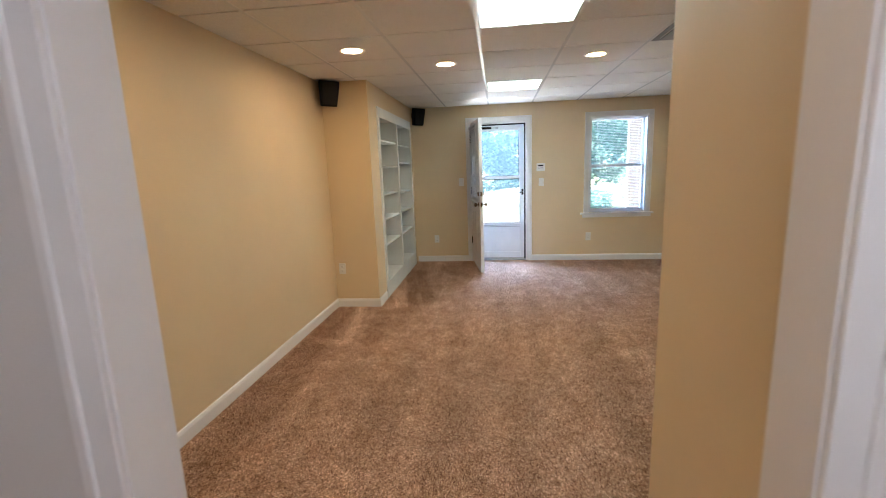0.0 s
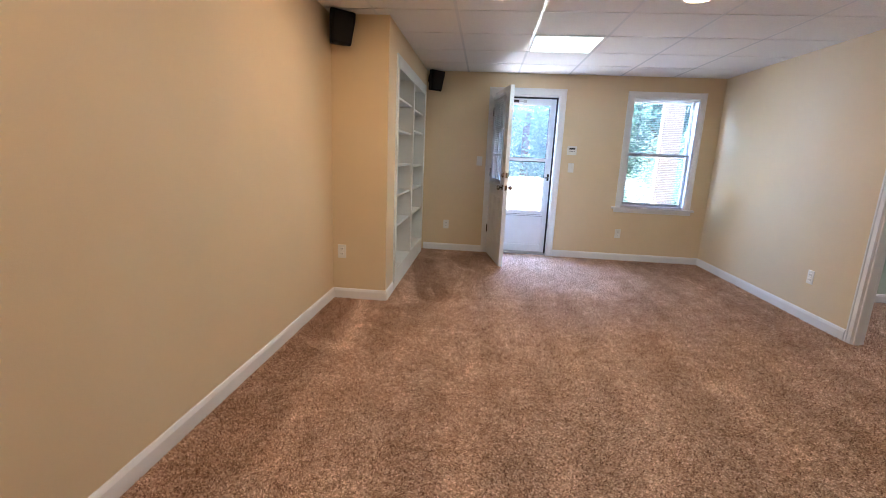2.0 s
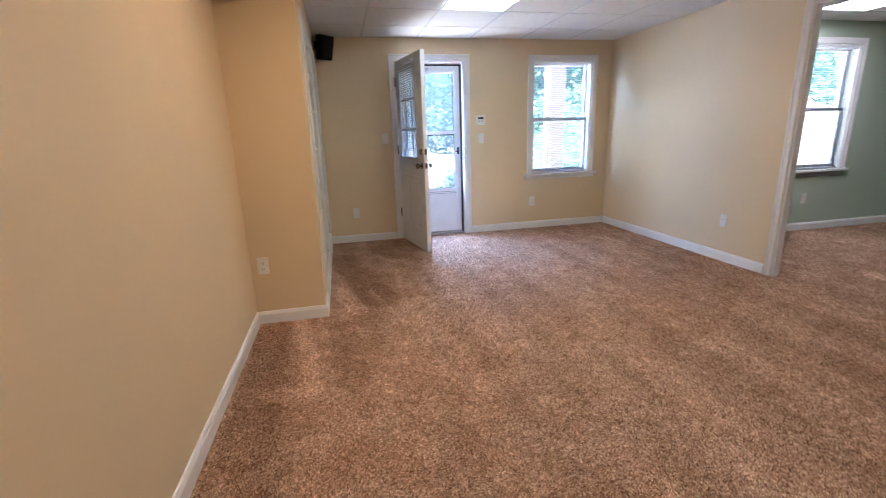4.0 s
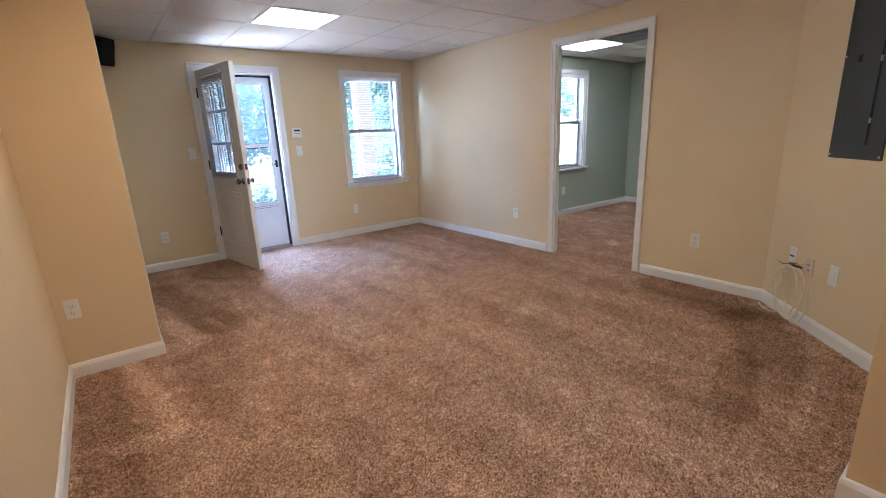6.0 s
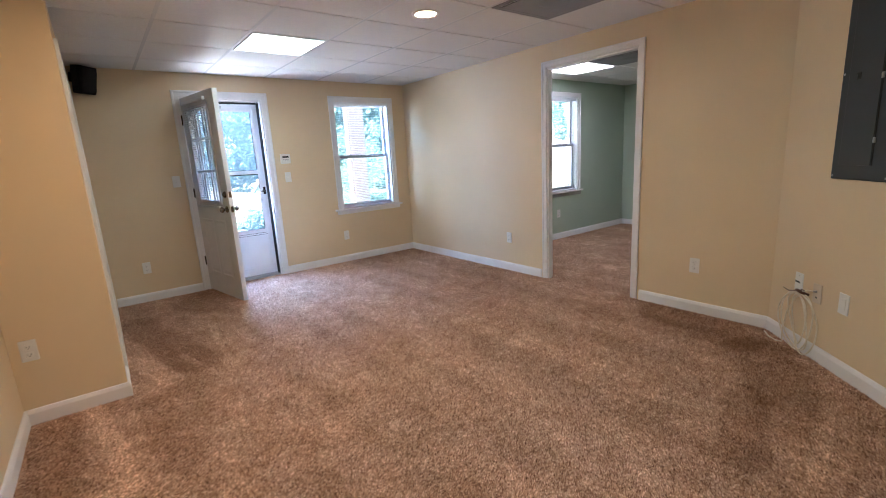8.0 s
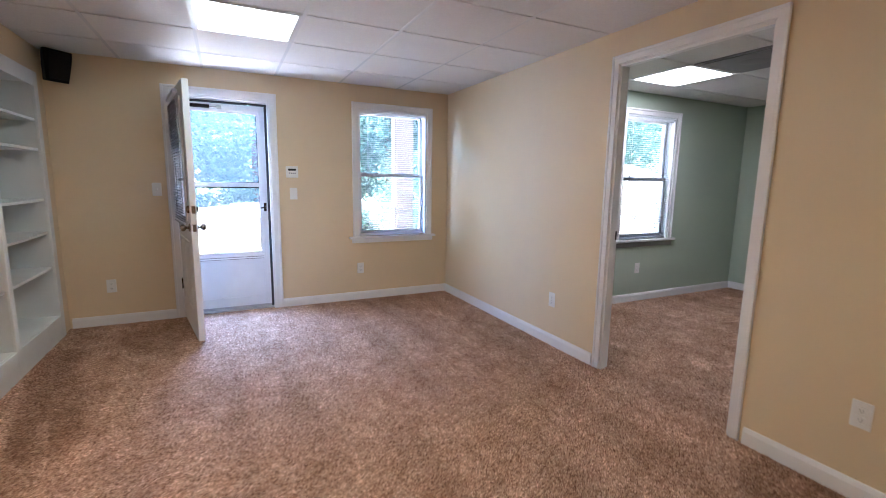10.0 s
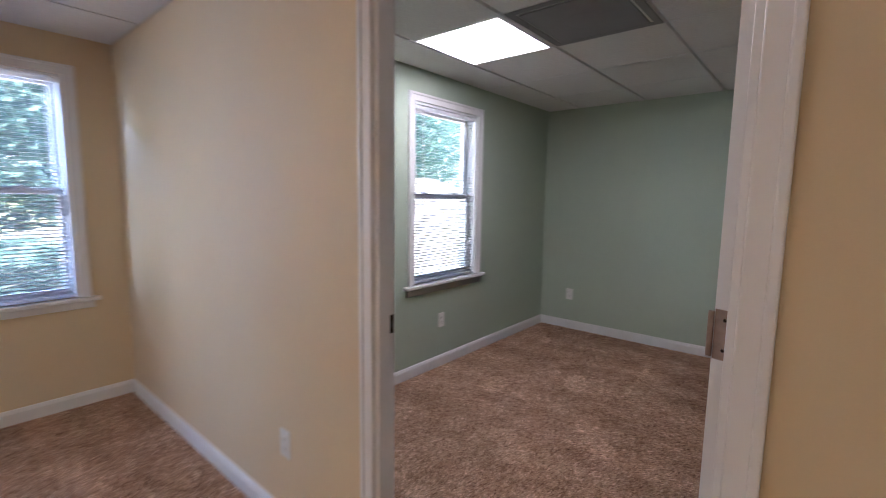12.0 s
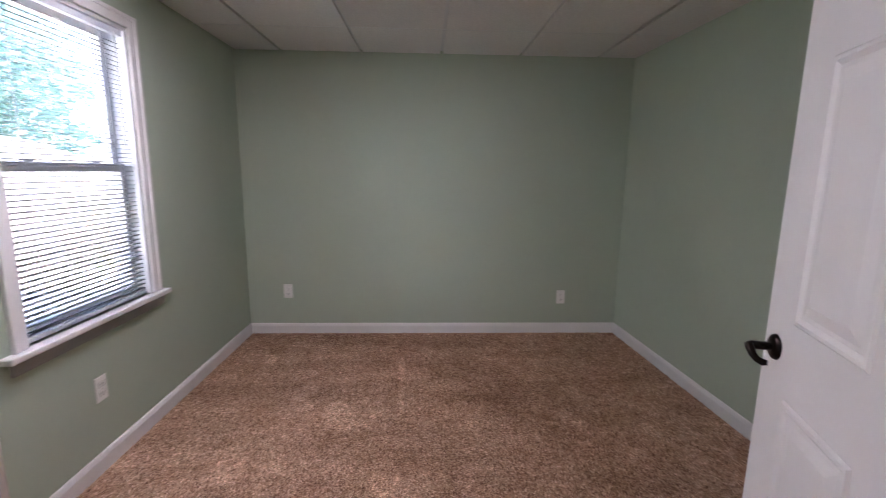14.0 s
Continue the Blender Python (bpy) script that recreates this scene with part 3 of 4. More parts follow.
def light_panel(x0, y0, z, label, glow=PANEL_GLOW):
    """A square lay-in light: a thin frame round a glowing diffuser."""
    t = thing("ceiling_light_panel", pose(x0 + GRID / 2, y0 + GRID / 2, z - 0.0065), label, "ceiling light", "light panels in the ceiling grid")
    h, f = GRID / 2 - 0.014, 0.016
    bm = bmesh.new()
    for a, b in (((-h, -h), (h, -h + f)), ((-h, h - f), (h, h)), ((-h, -h + f), (-h + f, h - f)), ((h - f, -h + f), (h, h - f))):
        add_box(bm, (*a, 0.0005), (*b, 0.0064), 0.0015, 1)
    part("frame", bm, TEE, t)
    part("diffuser", box((-h + f, -h + f, 0.003), (h - f, h - f, 0.006)), glow, t, "glowing white diffuser")
    return t


light_panel(GX, GY, CEIL, "square glowing light panel set in the tiled ceiling")
light_panel(GX, GY - 4 * GRID, CEIL, "square glowing light panel set in the tiled ceiling")
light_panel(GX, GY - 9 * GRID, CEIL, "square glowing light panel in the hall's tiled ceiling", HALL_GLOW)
light_panel(3.585, 4.25 + GRID, GCEIL, "square glowing light panel beside the green room's window", GREEN_PANEL_GLOW)


def can_light(x, y):
    t = thing("recessed_light", pose(x, y, CEIL + 0.0015), "round recessed light with a white trim and warm lamp", "recessed light", "recessed ceiling lights")
    part("trim_ring", lathe([(0.070, 0.0), (0.072, -0.006), (0.082, -0.008), (0.094, -0.005), (0.096, 0.0)], 40), REFLECTOR, t)
    part("lens", lathe([(0.0, -0.0065), (0.05, -0.005), (0.0705, -0.001)], 40), CAN_GLOW, t, "glowing frosted lens")
    return t


can_light(GX - GRID * 1.5, GY - GRID * 2.5)
can_light(GX - GRID * 1.5, GY - GRID * 5.5)
can_light(GX - GRID * 0.5, GY - GRID * 1.5)
can_light(GX + GRID * 1.5, GY - GRID * 1.5)


def vent_panel(x0, y0, z, label):
    """A flat lay-in air diffuser: a plate hanging in a shallow pan."""
    t = thing("ceiling_vent", pose(x0 + GRID / 2, y0 + GRID / 2, z - 0.0065), label, "ceiling vent", "air vents in the ceiling grid")
    h = GRID / 2 - 0.014
    bm = bmesh.new()
    for a, b in (((-h, -h), (h, -h + 0.04)), ((-h, h - 0.04), (h, h)), ((-h, -h + 0.04), (-h + 0.04, h - 0.04)), ((h - 0.04, -h + 0.04), (h, h - 0.04))):
        add_box(bm, (*a, 0.001), (*b, 0.0064), 0.002, 1)
    part("frame", bm, VENT, t)
    part("plate", box((-h + 0.05, -h + 0.05, -0.003), (h - 0.05, h - 0.05, 0.005), 0.004), VENT, t)
    part("cap", lathe([(0.0, -0.010), (0.07, -0.009), (0.10, -0.003)], 32), VENT, t)
    return t


vent_panel(GX + 2 * GRID, GY - 3 * GRID, CEIL, "grey metal air vent in the tiled ceiling")
vent_panel(3.585, 4.25, GCEIL, "grey metal air vent in the green room's ceiling")

# ---- windows ----


def window(name, x0, x1, z0, z1, y, apron, label, meet=1.352, apron_paint=WHITE):
    """A double-hung vinyl window in the wall, with casing, stool and apron. Frame: x along, y into the room."""
    w = (x1 - x0) / 2
    t = thing(name, on_wall((x0 + x1) / 2, y, 0, FN), label, "window", "", "structure")
    part("casing", casing_bm(-w, w, z0, z1, 0.060), WHITE, t)
    part("sill", box((-w - 0.105, -0.10, z0 - 0.026), (w + 0.105, 0.042, z0), 0.006), WHITE, t)
    part("apron", box((-w - 0.075, 0, z0 - 0.026 - apron), (w + 0.075, 0.016, z0 - 0.026), 0.004), apron_paint, t)
    bm = bmesh.new()
    add_box(bm, (-w, -0.165, z0), (-w + 0.018, 0, z1), 0.002)
    add_box(bm, (w - 0.018, -0.165, z0), (w, 0, z1), 0.002)
    add_box(bm, (-w + 0.018, -0.165, z1 - 0.018), (w - 0.018, 0, z1), 0.002)
    add_box(bm, (-w + 0.018, -0.165, z0), (w - 0.018, -0.075, z0 + 0.018), 0.002)
    part("window_frame", bm, VINYL, t)
    i = w - 0.018
    for nm, ya, yb, za, zb in (("upper_sash", -0.125, -0.095, meet - 0.018, z1 - 0.018), ("lower_sash", -0.092, -0.062, z0 + 0.018, meet + 0.022)):
        bm = bmesh.new()
        s = 0.036
        add_box(bm, (-i, ya, za), (-i + s, yb, zb), 0.004)
        add_box(bm, (i - s, ya, za), (i, yb, zb), 0.004)
        add_box(bm, (-i + s, ya, zb - s), (i - s, yb, zb), 0.004)
        add_box(bm, (-i + s, ya, za), (i - s, yb, za + s), 0.004)
        sash = part(nm, bm, VINYL, t)
        pane = part("pane", box((-i + s - 0.004, (ya + yb) / 2 - 0.003, za + s - 0.004), (i - s + 0.004, (ya + yb) / 2 + 0.003, zb - s + 0.004)), GLASS, sash, "clear glass pane")
        pane.visible_shadow = False
    for s in (-0.18, 0.18):
        part("sash_lock", box((s - 0.028, -0.090, meet + 0.022), (s + 0.028, -0.066, meet + 0.034), 0.004), VINYL, t)
    return t


def slat_mesh(half, width=0.025):
    bm = bmesh.new()
    rows = []
    for k in range(5):
        y = (k / 4 - 0.5) * width
        z = 0.0018 * (1 - (2 * y / width) ** 2)
        rows.append([bm.verts.new((s * half, y, z)) for s in (-1, 1)])
    top = [bm.faces.new((a[0], a[1], b[1], b[0])) for a, b in zip(rows, rows[1:])]
    for f in top:
        f.smooth = True
    r = bmesh.ops.solidify(bm, geom=top, thickness=0.0006)
    return mesh_of("slat", bm, SLAT)


def blind(at, half, z0, z1, label, pitch=0.0215, tilt=-9, wand=True, parent=None):
    """A mini blind let down: head rail, curved slats, ladder cords, bottom rail and wand."""
    t = thing("mini_blind", at, label, "blind", "mini blinds")
    part("head_rail", box((-half, -0.014, z1 - 0.028), (half, 0.014, z1), 0.002), SLAT, t)
    part("bottom_rail", box((-half, -0.012, z0), (half, 0.012, z0 + 0.021), 0.005), SLAT, t)
    me = slat_mesh(half - 0.004)
    n = int((z1 - 0.04 - z0 - 0.028) / pitch)
    for k in range(n):
        part("slat", me, None, t, "", pose(0, 0, z0 + 0.033 + k * pitch, tilt + random.uniform(-1.5, 1.5), random.uniform(-0.1, 0.1), 0))
    for x in (-half * 0.72, half * 0.72):
        for y in (-0.0125, 0.0125):
            part("ladder_cord", tube([(x, y, z0 + 0.012), (x, y, z1 - 0.028)], 0.0007, 4), SLAT, t)
    if wand:
        part("wand", tube([(-half + 0.06, 0.018, z1 - 0.02), (-half + 0.062, 0.02, z1 - 0.55)], 0.004, 6), VINYL, t, "clear tilt wand")
        part("pull_cord", tube([(half - 0.09, 0.017, z1 - 0.02), (half - 0.088, 0.019, z1 - 0.9), (half - 0.089, 0.019, z1 - 1.02)], 0.0013, 5), SLAT, t)
    return t


window("window_1", *WIN, YF, 0.045, "white double-hung window with casing and sill in the yellow wall")
window("window_2", *GWIN, GY1, 0.055, "white double-hung window with casing and sill in the green wall", apron_paint=APRON_SHADE)
for win, y in ((WIN, YF), (GWIN, GY1)):
    blind(on_wall((win[0] + win[1]) / 2, y + 0.026, 0, FN), (win[1] - win[0]) / 2 - 0.021, win[2] + 0.003, win[3] - 0.019, "white aluminium mini blind let down with open slats inside the window")

# ---- entry door: storm door, open leaf ----
DX = (DOOR[0] + DOOR[1]) / 2
jambs("trim_entry_jamb", dw, 0.17, DOOR[2], on_wall(DX, YF, 0, FN), "white painted entry door jamb", stop=-0.06)
seal = bmesh.new()
add_box(seal, (-dw + 0.019, -0.066, 0.01), (-dw + 0.031, -0.0605, DOOR[2] - 0.02))
add_box(seal, (dw - 0.031, -0.066, 0.01), (dw - 0.019, -0.0605, DOOR[2] - 0.02))
for s in (-1, 1):
    add_box(seal, (s * (dw - 0.029) - 0.011, -0.0590, 0.01), (s * (dw - 0.029) + 0.011, -0.0500, DOOR[2] - 0.03), 0.003, 1)
    add_box(seal, (s * (dw - 0.0245) - 0.0065, -0.118, 0.01), (s * (dw - 0.0245) + 0.0065, -0.0955, DOOR[2] - 0.03))
add_box(seal, (-dw + 0.041, -0.0590, DOOR[2] - 0.050), (dw - 0.041, -0.0500, DOOR[2] - 0.030), 0.003, 1)
ob = solid("trim_weatherstrip", seal, RUBBER, "black rubber weatherstrip in the entry door jamb", "trim", at=on_wall(DX, YF, 0, FN))
solid("trim_threshold", add_box(box((-dw + 0.019, -0.19, -0.005), (dw - 0.019, -0.02, 0.018), 0.006), (-dw + 0.02, -0.13, 0.018), (dw - 0.02, -0.10, 0.026), 0.003), STEEL,
      "metal threshold under the entry door", "trim", at=on_wall(DX, YF, 0, FN))

storm = thing("door_1", on_wall(DX, YF + 0.115, 0, FN), "white aluminium storm door, closed, with two glass panes and a kick panel", "door", "", "structure")
sw = dw - 0.032
bm = bmesh.new()
st = 0.058
add_box(bm, (-sw, -0.015, 0.028), (-sw + st, 0.015, 1.985), 0.004)
add_box(bm, (sw - st, -0.015, 0.028), (sw, 0.015, 1.985), 0.004)
add_box(bm, (-sw + st, -0.015, 1.925), (sw - st, 0.015, 1.985), 0.004)
add_box(bm, (-sw + st, -0.013, 0.49), (sw - st, 0.013, 0.545), 0.004)
add_box(bm, (-sw + st, -0.015, 0.028), (sw - st, 0.015, 0.12), 0.004)
part("door_frame", bm, ALU, storm)
for z in (0.502, 0.522):
    part("groove", box((-sw + st, 0.0131, z), (sw - st, 0.0138, z + 0.005)), VENT, storm, "grey groove in the lower rail")
part("kick_panel", box((-sw + st - 0.004, -0.007, 0.11), (sw - st + 0.004, 0.007, 0.495), 0.002), ALU, storm, "plain white kick panel")
for za, zb, y in ((1.23, 1.93, -0.004), (0.545, 1.235, 0.004)):
    bm = bmesh.new()
    f = 0.018
    x = sw - st
    add_box(bm, (-x, y - 0.007, za), (-x + f, y + 0.007, zb), 0.002)
    add_box(bm, (x - f, y - 0.007, za), (x, y + 0.007, zb), 0.002)
    add_box(bm, (-x + f, y - 0.007, za), (x - f, y + 0.007, za + f + 0.008), 0.002)
    add_box(bm, (-x + f, y - 0.007, zb - f - 0.006), (x - f, y + 0.007, zb), 0.002)
    fr = part("sash", bm, ALU, storm)
    p = part("pane", box((-x + f - 0.003, y - 0.002, za + 0.02), (x - f + 0.003, y + 0.002, zb - 0.02)), GLASS, fr, "clear glass pane")
    p.visible_shadow = False
    part("gasket", box((-x + f, y + 0.0072, za + 0.026), (x - f, y + 0.0090, za + 0.031)), RUBBER, fr, "black gasket")
    for s in (-1, 1):
        part("gasket", box((s * (x - f - 0.003) - 0.003, y + 0.0072, za + 0.032), (s * (x - f - 0.003) + 0.003, y + 0.0090, zb - 0.026)), RUBBER, fr, "black gasket")
    if za < 1:
        part("gasket", box((-x + f, y + 0.0072, zb - 0.029), (x - f, y + 0.0090, zb - 0.020)), RUBBER, fr, "black gasket")
lever = part("handle", box((-sw + 0.016, 0.015, 0.975), (-sw + 0.042, 0.020, 1.06), 0.004), BRONZE, storm, "black push-button handle")
part("grip", tube([(-sw + 0.028, 0.018, 1.015), (-sw + 0.028, 0.05, 1.015), (-sw + 0.075, 0.055, 1.012)], [0.009, 0.008, 0.007], 10), BRONZE, lever)
part("latch_bolt", box((-sw - 0.012, -0.008, 1.0), (-sw + 0.004, 0.010, 1.03), 0.002), BRONZE, storm, "black latch")
closer = part("door_closer", tube([(sw - 0.05, 0.04, 1.952), (0.10, 0.04, 1.948)], 0.017, 14), BRONZE, storm, "dark tube of a door closer")
part("closer_rod", tube([(0.10, 0.04, 1.948), (0.02, 0.038, 1.947)], 0.006, 8), STEEL, closer)
part("bracket", box((0.0, 0.012, 1.932), (0.04, 0.05, 1.962), 0.003), STEEL, storm, "steel closer bracket")

HINGE = Vector((-0.152, YF - 0.012))
TIP = Vector((-0.006, 6.262))
LEAF_W = (TIP - HINGE).length
turn = math.degrees(math.atan2(TIP.y - HINGE.y, TIP.x - HINGE.x))
leaf = thing("door_2", pose(HINGE.x, HINGE.y, 0, 0, 0, turn), "white entry door standing open, with nine glass lights over two panels", "door", "", "structure")
TH = 0.045
GL = (0.135, 0.655, 0.97, 1.90)             # glazed part: along, and heights


def raised_panel(bm, x0, x1, z0, z1, ysurf, s):
    """A sunk moulding round a raised field on a face whose outward side is s."""
    d = [(0.0, 0.0008), (0.006, 0.0065), (0.014, 0.0068), (0.024, 0.0008), (0.034, 0.0008), (0.060, 0.0072)]
    rings = []
    for inset, h in d:
        rings.append([bm.verts.new((x, ysurf + s * h, z)) for x, z in ((x0 + inset, z0 + inset), (x1 - inset, z0 + inset), (x1 - inset, z1 - inset), (x0 + inset, z1 - inset))])
    for a, b in zip(rings, rings[1:]):
        for k in range(4):
            bm.faces.new((a[k], a[(k + 1) % 4], b[(k + 1) % 4], b[k]))
    bm.faces.new(rings[-1])


bm = bmesh.new()
add_box(bm, (0, -TH / 2, 0.012), (GL[0], TH / 2, 2.012), 0.002)
add_box(bm, (GL[1], -TH / 2, 0.012), (LEAF_W, TH / 2, 2.012), 0.002)
add_box(bm, (GL[0], -TH / 2 + 0.0005, 0.012), (GL[1], TH / 2 - 0.0005, GL[2]), 0.0)
add_box(bm, (GL[0], -TH / 2 + 0.0005, GL[3]), (GL[1], TH / 2 - 0.0005, 2.012), 0.0)
body = part("body", bm, WHITE, leaf)
bm = bmesh.new()
for s in (-1, 1):
    for x0, x1 in ((0.125, 0.372), (0.418, 0.665)):
        raised_panel(bm, x0, x1, 0.22, 0.80, s * TH / 2, s)
bmesh.ops.recalc_face_normals(bm, faces=bm.faces)
part("raised_panels", bm, WHITE, body)
for s in (-1, 1):
    bm = bmesh.new()
    f, y0, y1 = 0.036, s * TH / 2, s * (TH / 2 + 0.012)
    lo, hi = min(y0, y1), max(y0, y1)
    add_box(bm, (GL[0] - 0.012, lo, GL[2] - 0.012), (GL[0] + f - 0.012, hi, GL[3] + 0.012), 0.004)
    add_box(bm, (GL[1] - f + 0.012, lo, GL[2] - 0.012), (GL[1] + 0.012, hi, GL[3] + 0.012), 0.004)
    add_box(bm, (GL[0] + f - 0.012, lo, GL[2] - 0.012), (GL[1] - f + 0.012, hi, GL[2] + f - 0.012), 0.004)
    add_box(bm, (GL[0] + f - 0.012, lo, GL[3] - f + 0.012), (GL[1] - f + 0.012, hi, GL[3] + 0.012), 0.004)
    lite = part("lite_frame", bm, WHITE, leaf)
    for k in (1, 2):
        x = GL[0] + (GL[1] - GL[0]) * k / 3
        part("muntin", box((x - 0.013, min(s * 0.006, s * 0.018), GL[2] + 0.01), (x + 0.013, max(s * 0.006, s * 0.018), GL[3] - 0.01), 0.003), WHITE, leaf)
        z = GL[2] + (GL[3] - GL[2]) * k / 3
        part("muntin", box((GL[0] + 0.01, min(s * 0.0065, s * 0.0175), z - 0.012), (GL[1] - 0.01, max(s * 0.0065, s * 0.0175), z + 0.012), 0.003), WHITE, leaf)
p = part("pane", box((GL[0] - 0.004, -0.004, GL[2] - 0.004), (GL[1] + 0.004, 0.004, GL[3] + 0.004)), GLASS, leaf, "clear glass")
p.visible_shadow = False


def knob(parent, x, z, s, mat, name="knob"):
    r = pose(x, s * TH / 2, z, -90 * s)
    k = part(name, lathe([(0.0, 0.066), (0.016, 0.064), (0.026, 0.055), (0.028, 0.044), (0.022, 0.034), (0.011, 0.028), (0.010, 0.012), (0.020, 0.010), (0.031, 0.006), (0.032, 0.0)], 28), mat, parent, "round satin nickel knob", r)
    return k


for s in (-1, 1):
    knob(leaf, LEAF_W - 0.062, 0.915, s, NICKEL)
    part("deadbolt", lathe([(0.0, 0.020), (0.018, 0.019), (0.024, 0.014), (0.030, 0.006), (0.031, 0.0)], 28), BRONZE if s > 0 else NICKEL, leaf, "round deadbolt", pose(LEAF_W - 0.062, s * TH / 2, 1.055, -90 * s))
for z in (0.915, 1.055):
    part("latch_plate", box((LEAF_W - 0.001, -0.012, z - 0.028), (LEAF_W + 0.0025, 0.012, z + 0.028), 0.001), NICKEL, leaf, "nickel latch plate")
for z in (0.33, 1.06, 1.80):
    h = part("hinge", tube([(-0.004, -TH / 2 - 0.004, z - 0.05), (-0.004, -TH / 2 - 0.004, z + 0.05)], 0.0075, 10), BRONZE, leaf, "dark bronze hinge")
    part("jamb_leaf", box((-0.034, -TH / 2 - 0.003, z - 0.05), (-0.006, -TH / 2 + 0.001, z + 0.05), 0.001), BRONZE, h)
    part("hinge_leaf", box((-0.0025, -TH / 2 - 0.003, z - 0.05), (-0.0002, 0.014, z + 0.05), 0.0006), BRONZE, h)
blind(pose(HINGE.x, HINGE.y, 0, 0, 0, turn) @ pose((GL[0] + GL[1]) / 2, -TH / 2 - 0.030, 0), (GL[1] - GL[0]) / 2 + 0.01, GL[2] - 0.045, GL[3] + 0.055, "white mini blind hung on the glazed entry door", tilt=-1, wand=False)

# ---- green room door ----
GH, GT = Vector((2.658, 3.710)), Vector((3.448, 3.470))
gturn = math.degrees(math.atan2(GT.y - GH.y, GT.x - GH.x))
GL_W = (GT - GH).length
gd = thing("door_3", pose(GH.x, GH.y, 0, 0, 0, gturn), "white six-panel interior door standing open into the green room", "door", "", "structure")
TG = 0.035
part("body", box((0, -TG / 2, 0.015), (GL_W, TG / 2, 2.01), 0.002), WHITE, gd)
bm = bmesh.new()
for s in (-1, 1):
    for x0, x1 in ((0.105, 0.365), (0.435, 0.695)):
        for z0, z1 in ((0.23, 0.84), (1.02, 1.60), (1.71, 1.90)):
            raised_panel(bm, x0, x1, z0, z1, s * TG / 2, s)
bmesh.ops.recalc_face_normals(bm, faces=bm.faces)
part("raised_panels", bm, WHITE, gd)
for s in (-1, 1):
    hd = part("handle", lathe([(0.0, 0.012), (0.022, 0.011), (0.030, 0.006), (0.032, 0.0)], 28), BRONZE, gd, "black lever handle with a round rose", pose(GL_W - 0.06, s * TG / 2, 0.942, -90 * s))
    q = s * TG / 2
    arm = [(0.060, 0.010, 0.942), (0.060, 0.052, 0.942), (0.063, 0.058, 0.941), (0.072, 0.059, 0.937), (0.083, 0.056, 0.926), (0.093, 0.049, 0.917), (0.101, 0.040, 0.914), (0.106, 0.032, 0.916)]
    part("lever", tube([(GL_W - x, q + s * y, z) for x, y, z in arm], [0.0105, 0.0105, 0.011, 0.010, 0.0085, 0.008, 0.0085, 0.006], 14), BRONZE, gd, "curved black lever")
for z in (0.22, 1.092, 1.82):
    h = part("hinge", box((-0.0022, -TG / 2 + 0.001, z - 0.05), (-0.0002, TG / 2 - 0.003, z + 0.05), 0.0008, 1), COPPER, gd, "dull bronze hinge plate")
    part("barrel", tube([(-0.006, TG / 2 + 0.002, z - 0.045), (-0.006, TG / 2 + 0.002, z + 0.045)], 0.0055, 10), COPPER, h)
    for dz, dy in ((-0.03, -0.004), (0.0, -0.010), (0.03, -0.004)):
        part("screw", lathe([(0.0, 0.0008), (0.003, 0.0006), (0.0035, 0.0)], 10), BRONZE, h, "", pose(-0.0023, dy, z + dz, 0, -90, 0))
strike = thing("strike_plate", on_wall(XR + 0.061, D2[1] - 0.006, 0.95, FN), "black metal strike plate on the door jamb", "strike plate")
part("plate", box((-0.016, 0, -0.03), (0.010, 0.002, 0.03), 0.0008), BRONZE, strike)
part("lip", box((0.010, -0.001, -0.024), (0.022, 0.002, 0.024), 0.0008), BRONZE, strike)
part("hole", box((-0.009, 0.0021, -0.012), (0.006, 0.0026, 0.012)), DARK, strike)

# ---- bookcase ----
by0, by1, bz = BOOK[0], BOOK[1], BOOK[3]
bk = thing("bookcase", pose(BUMP_X, 0, 0), "white built-in bookcase with two bays of empty shelves", "bookcase")
depth = 0.29
ym = (by0 + by1) / 2
for y in (by0 + 0.01, by1 - 0.01, ym):
    part("upright", box((-depth, y - 0.01, 0), (-0.004, y + 0.01, bz), 0.001), SHELF, bk)
part("back_panel", box((-depth - 0.012, by0, 0), (-depth, by1, bz)), SHELF, bk)
part("top_panel", box((-depth, by0, bz - 0.02), (-0.004, by1, bz), 0.001), SHELF, bk)
for y0, y1 in ((by0 - 0.035, by0 + 0.03), (by1 - 0.03, by1 + 0.045), (ym - 0.028, ym + 0.028)):
    part("stile", box((-0.0035, y0, 0.0), (0.017, y1, bz - 0.046 if y0 > by0 and y1 < by1 else bz + 0.063), 0.003), SHELF, bk)
part("top_rail", box((-0.003, by0 + 0.03, bz - 0.045), (0.016, by1 - 0.03, bz + 0.062), 0.003), SHELF, bk)
part("plinth", box((-0.003, by0 + 0.03, 0.0), (0.016, by1 - 0.03, 0.185), 0.003), SHELF, bk)
for a, b, zs in ((by0 + 0.021, ym - 0.011, (0.165, 0.565, 0.85, 1.125, 1.435, 1.715)), (ym + 0.011, by1 - 0.021, (0.165, 0.565, 0.845, 1.10, 1.48, 1.70))):
    for z in zs:
        part("shelf", box((-depth, a, z), (-0.006, b, z + 0.019), 0.002), SHELF, bk)

# ---- wall plates ----


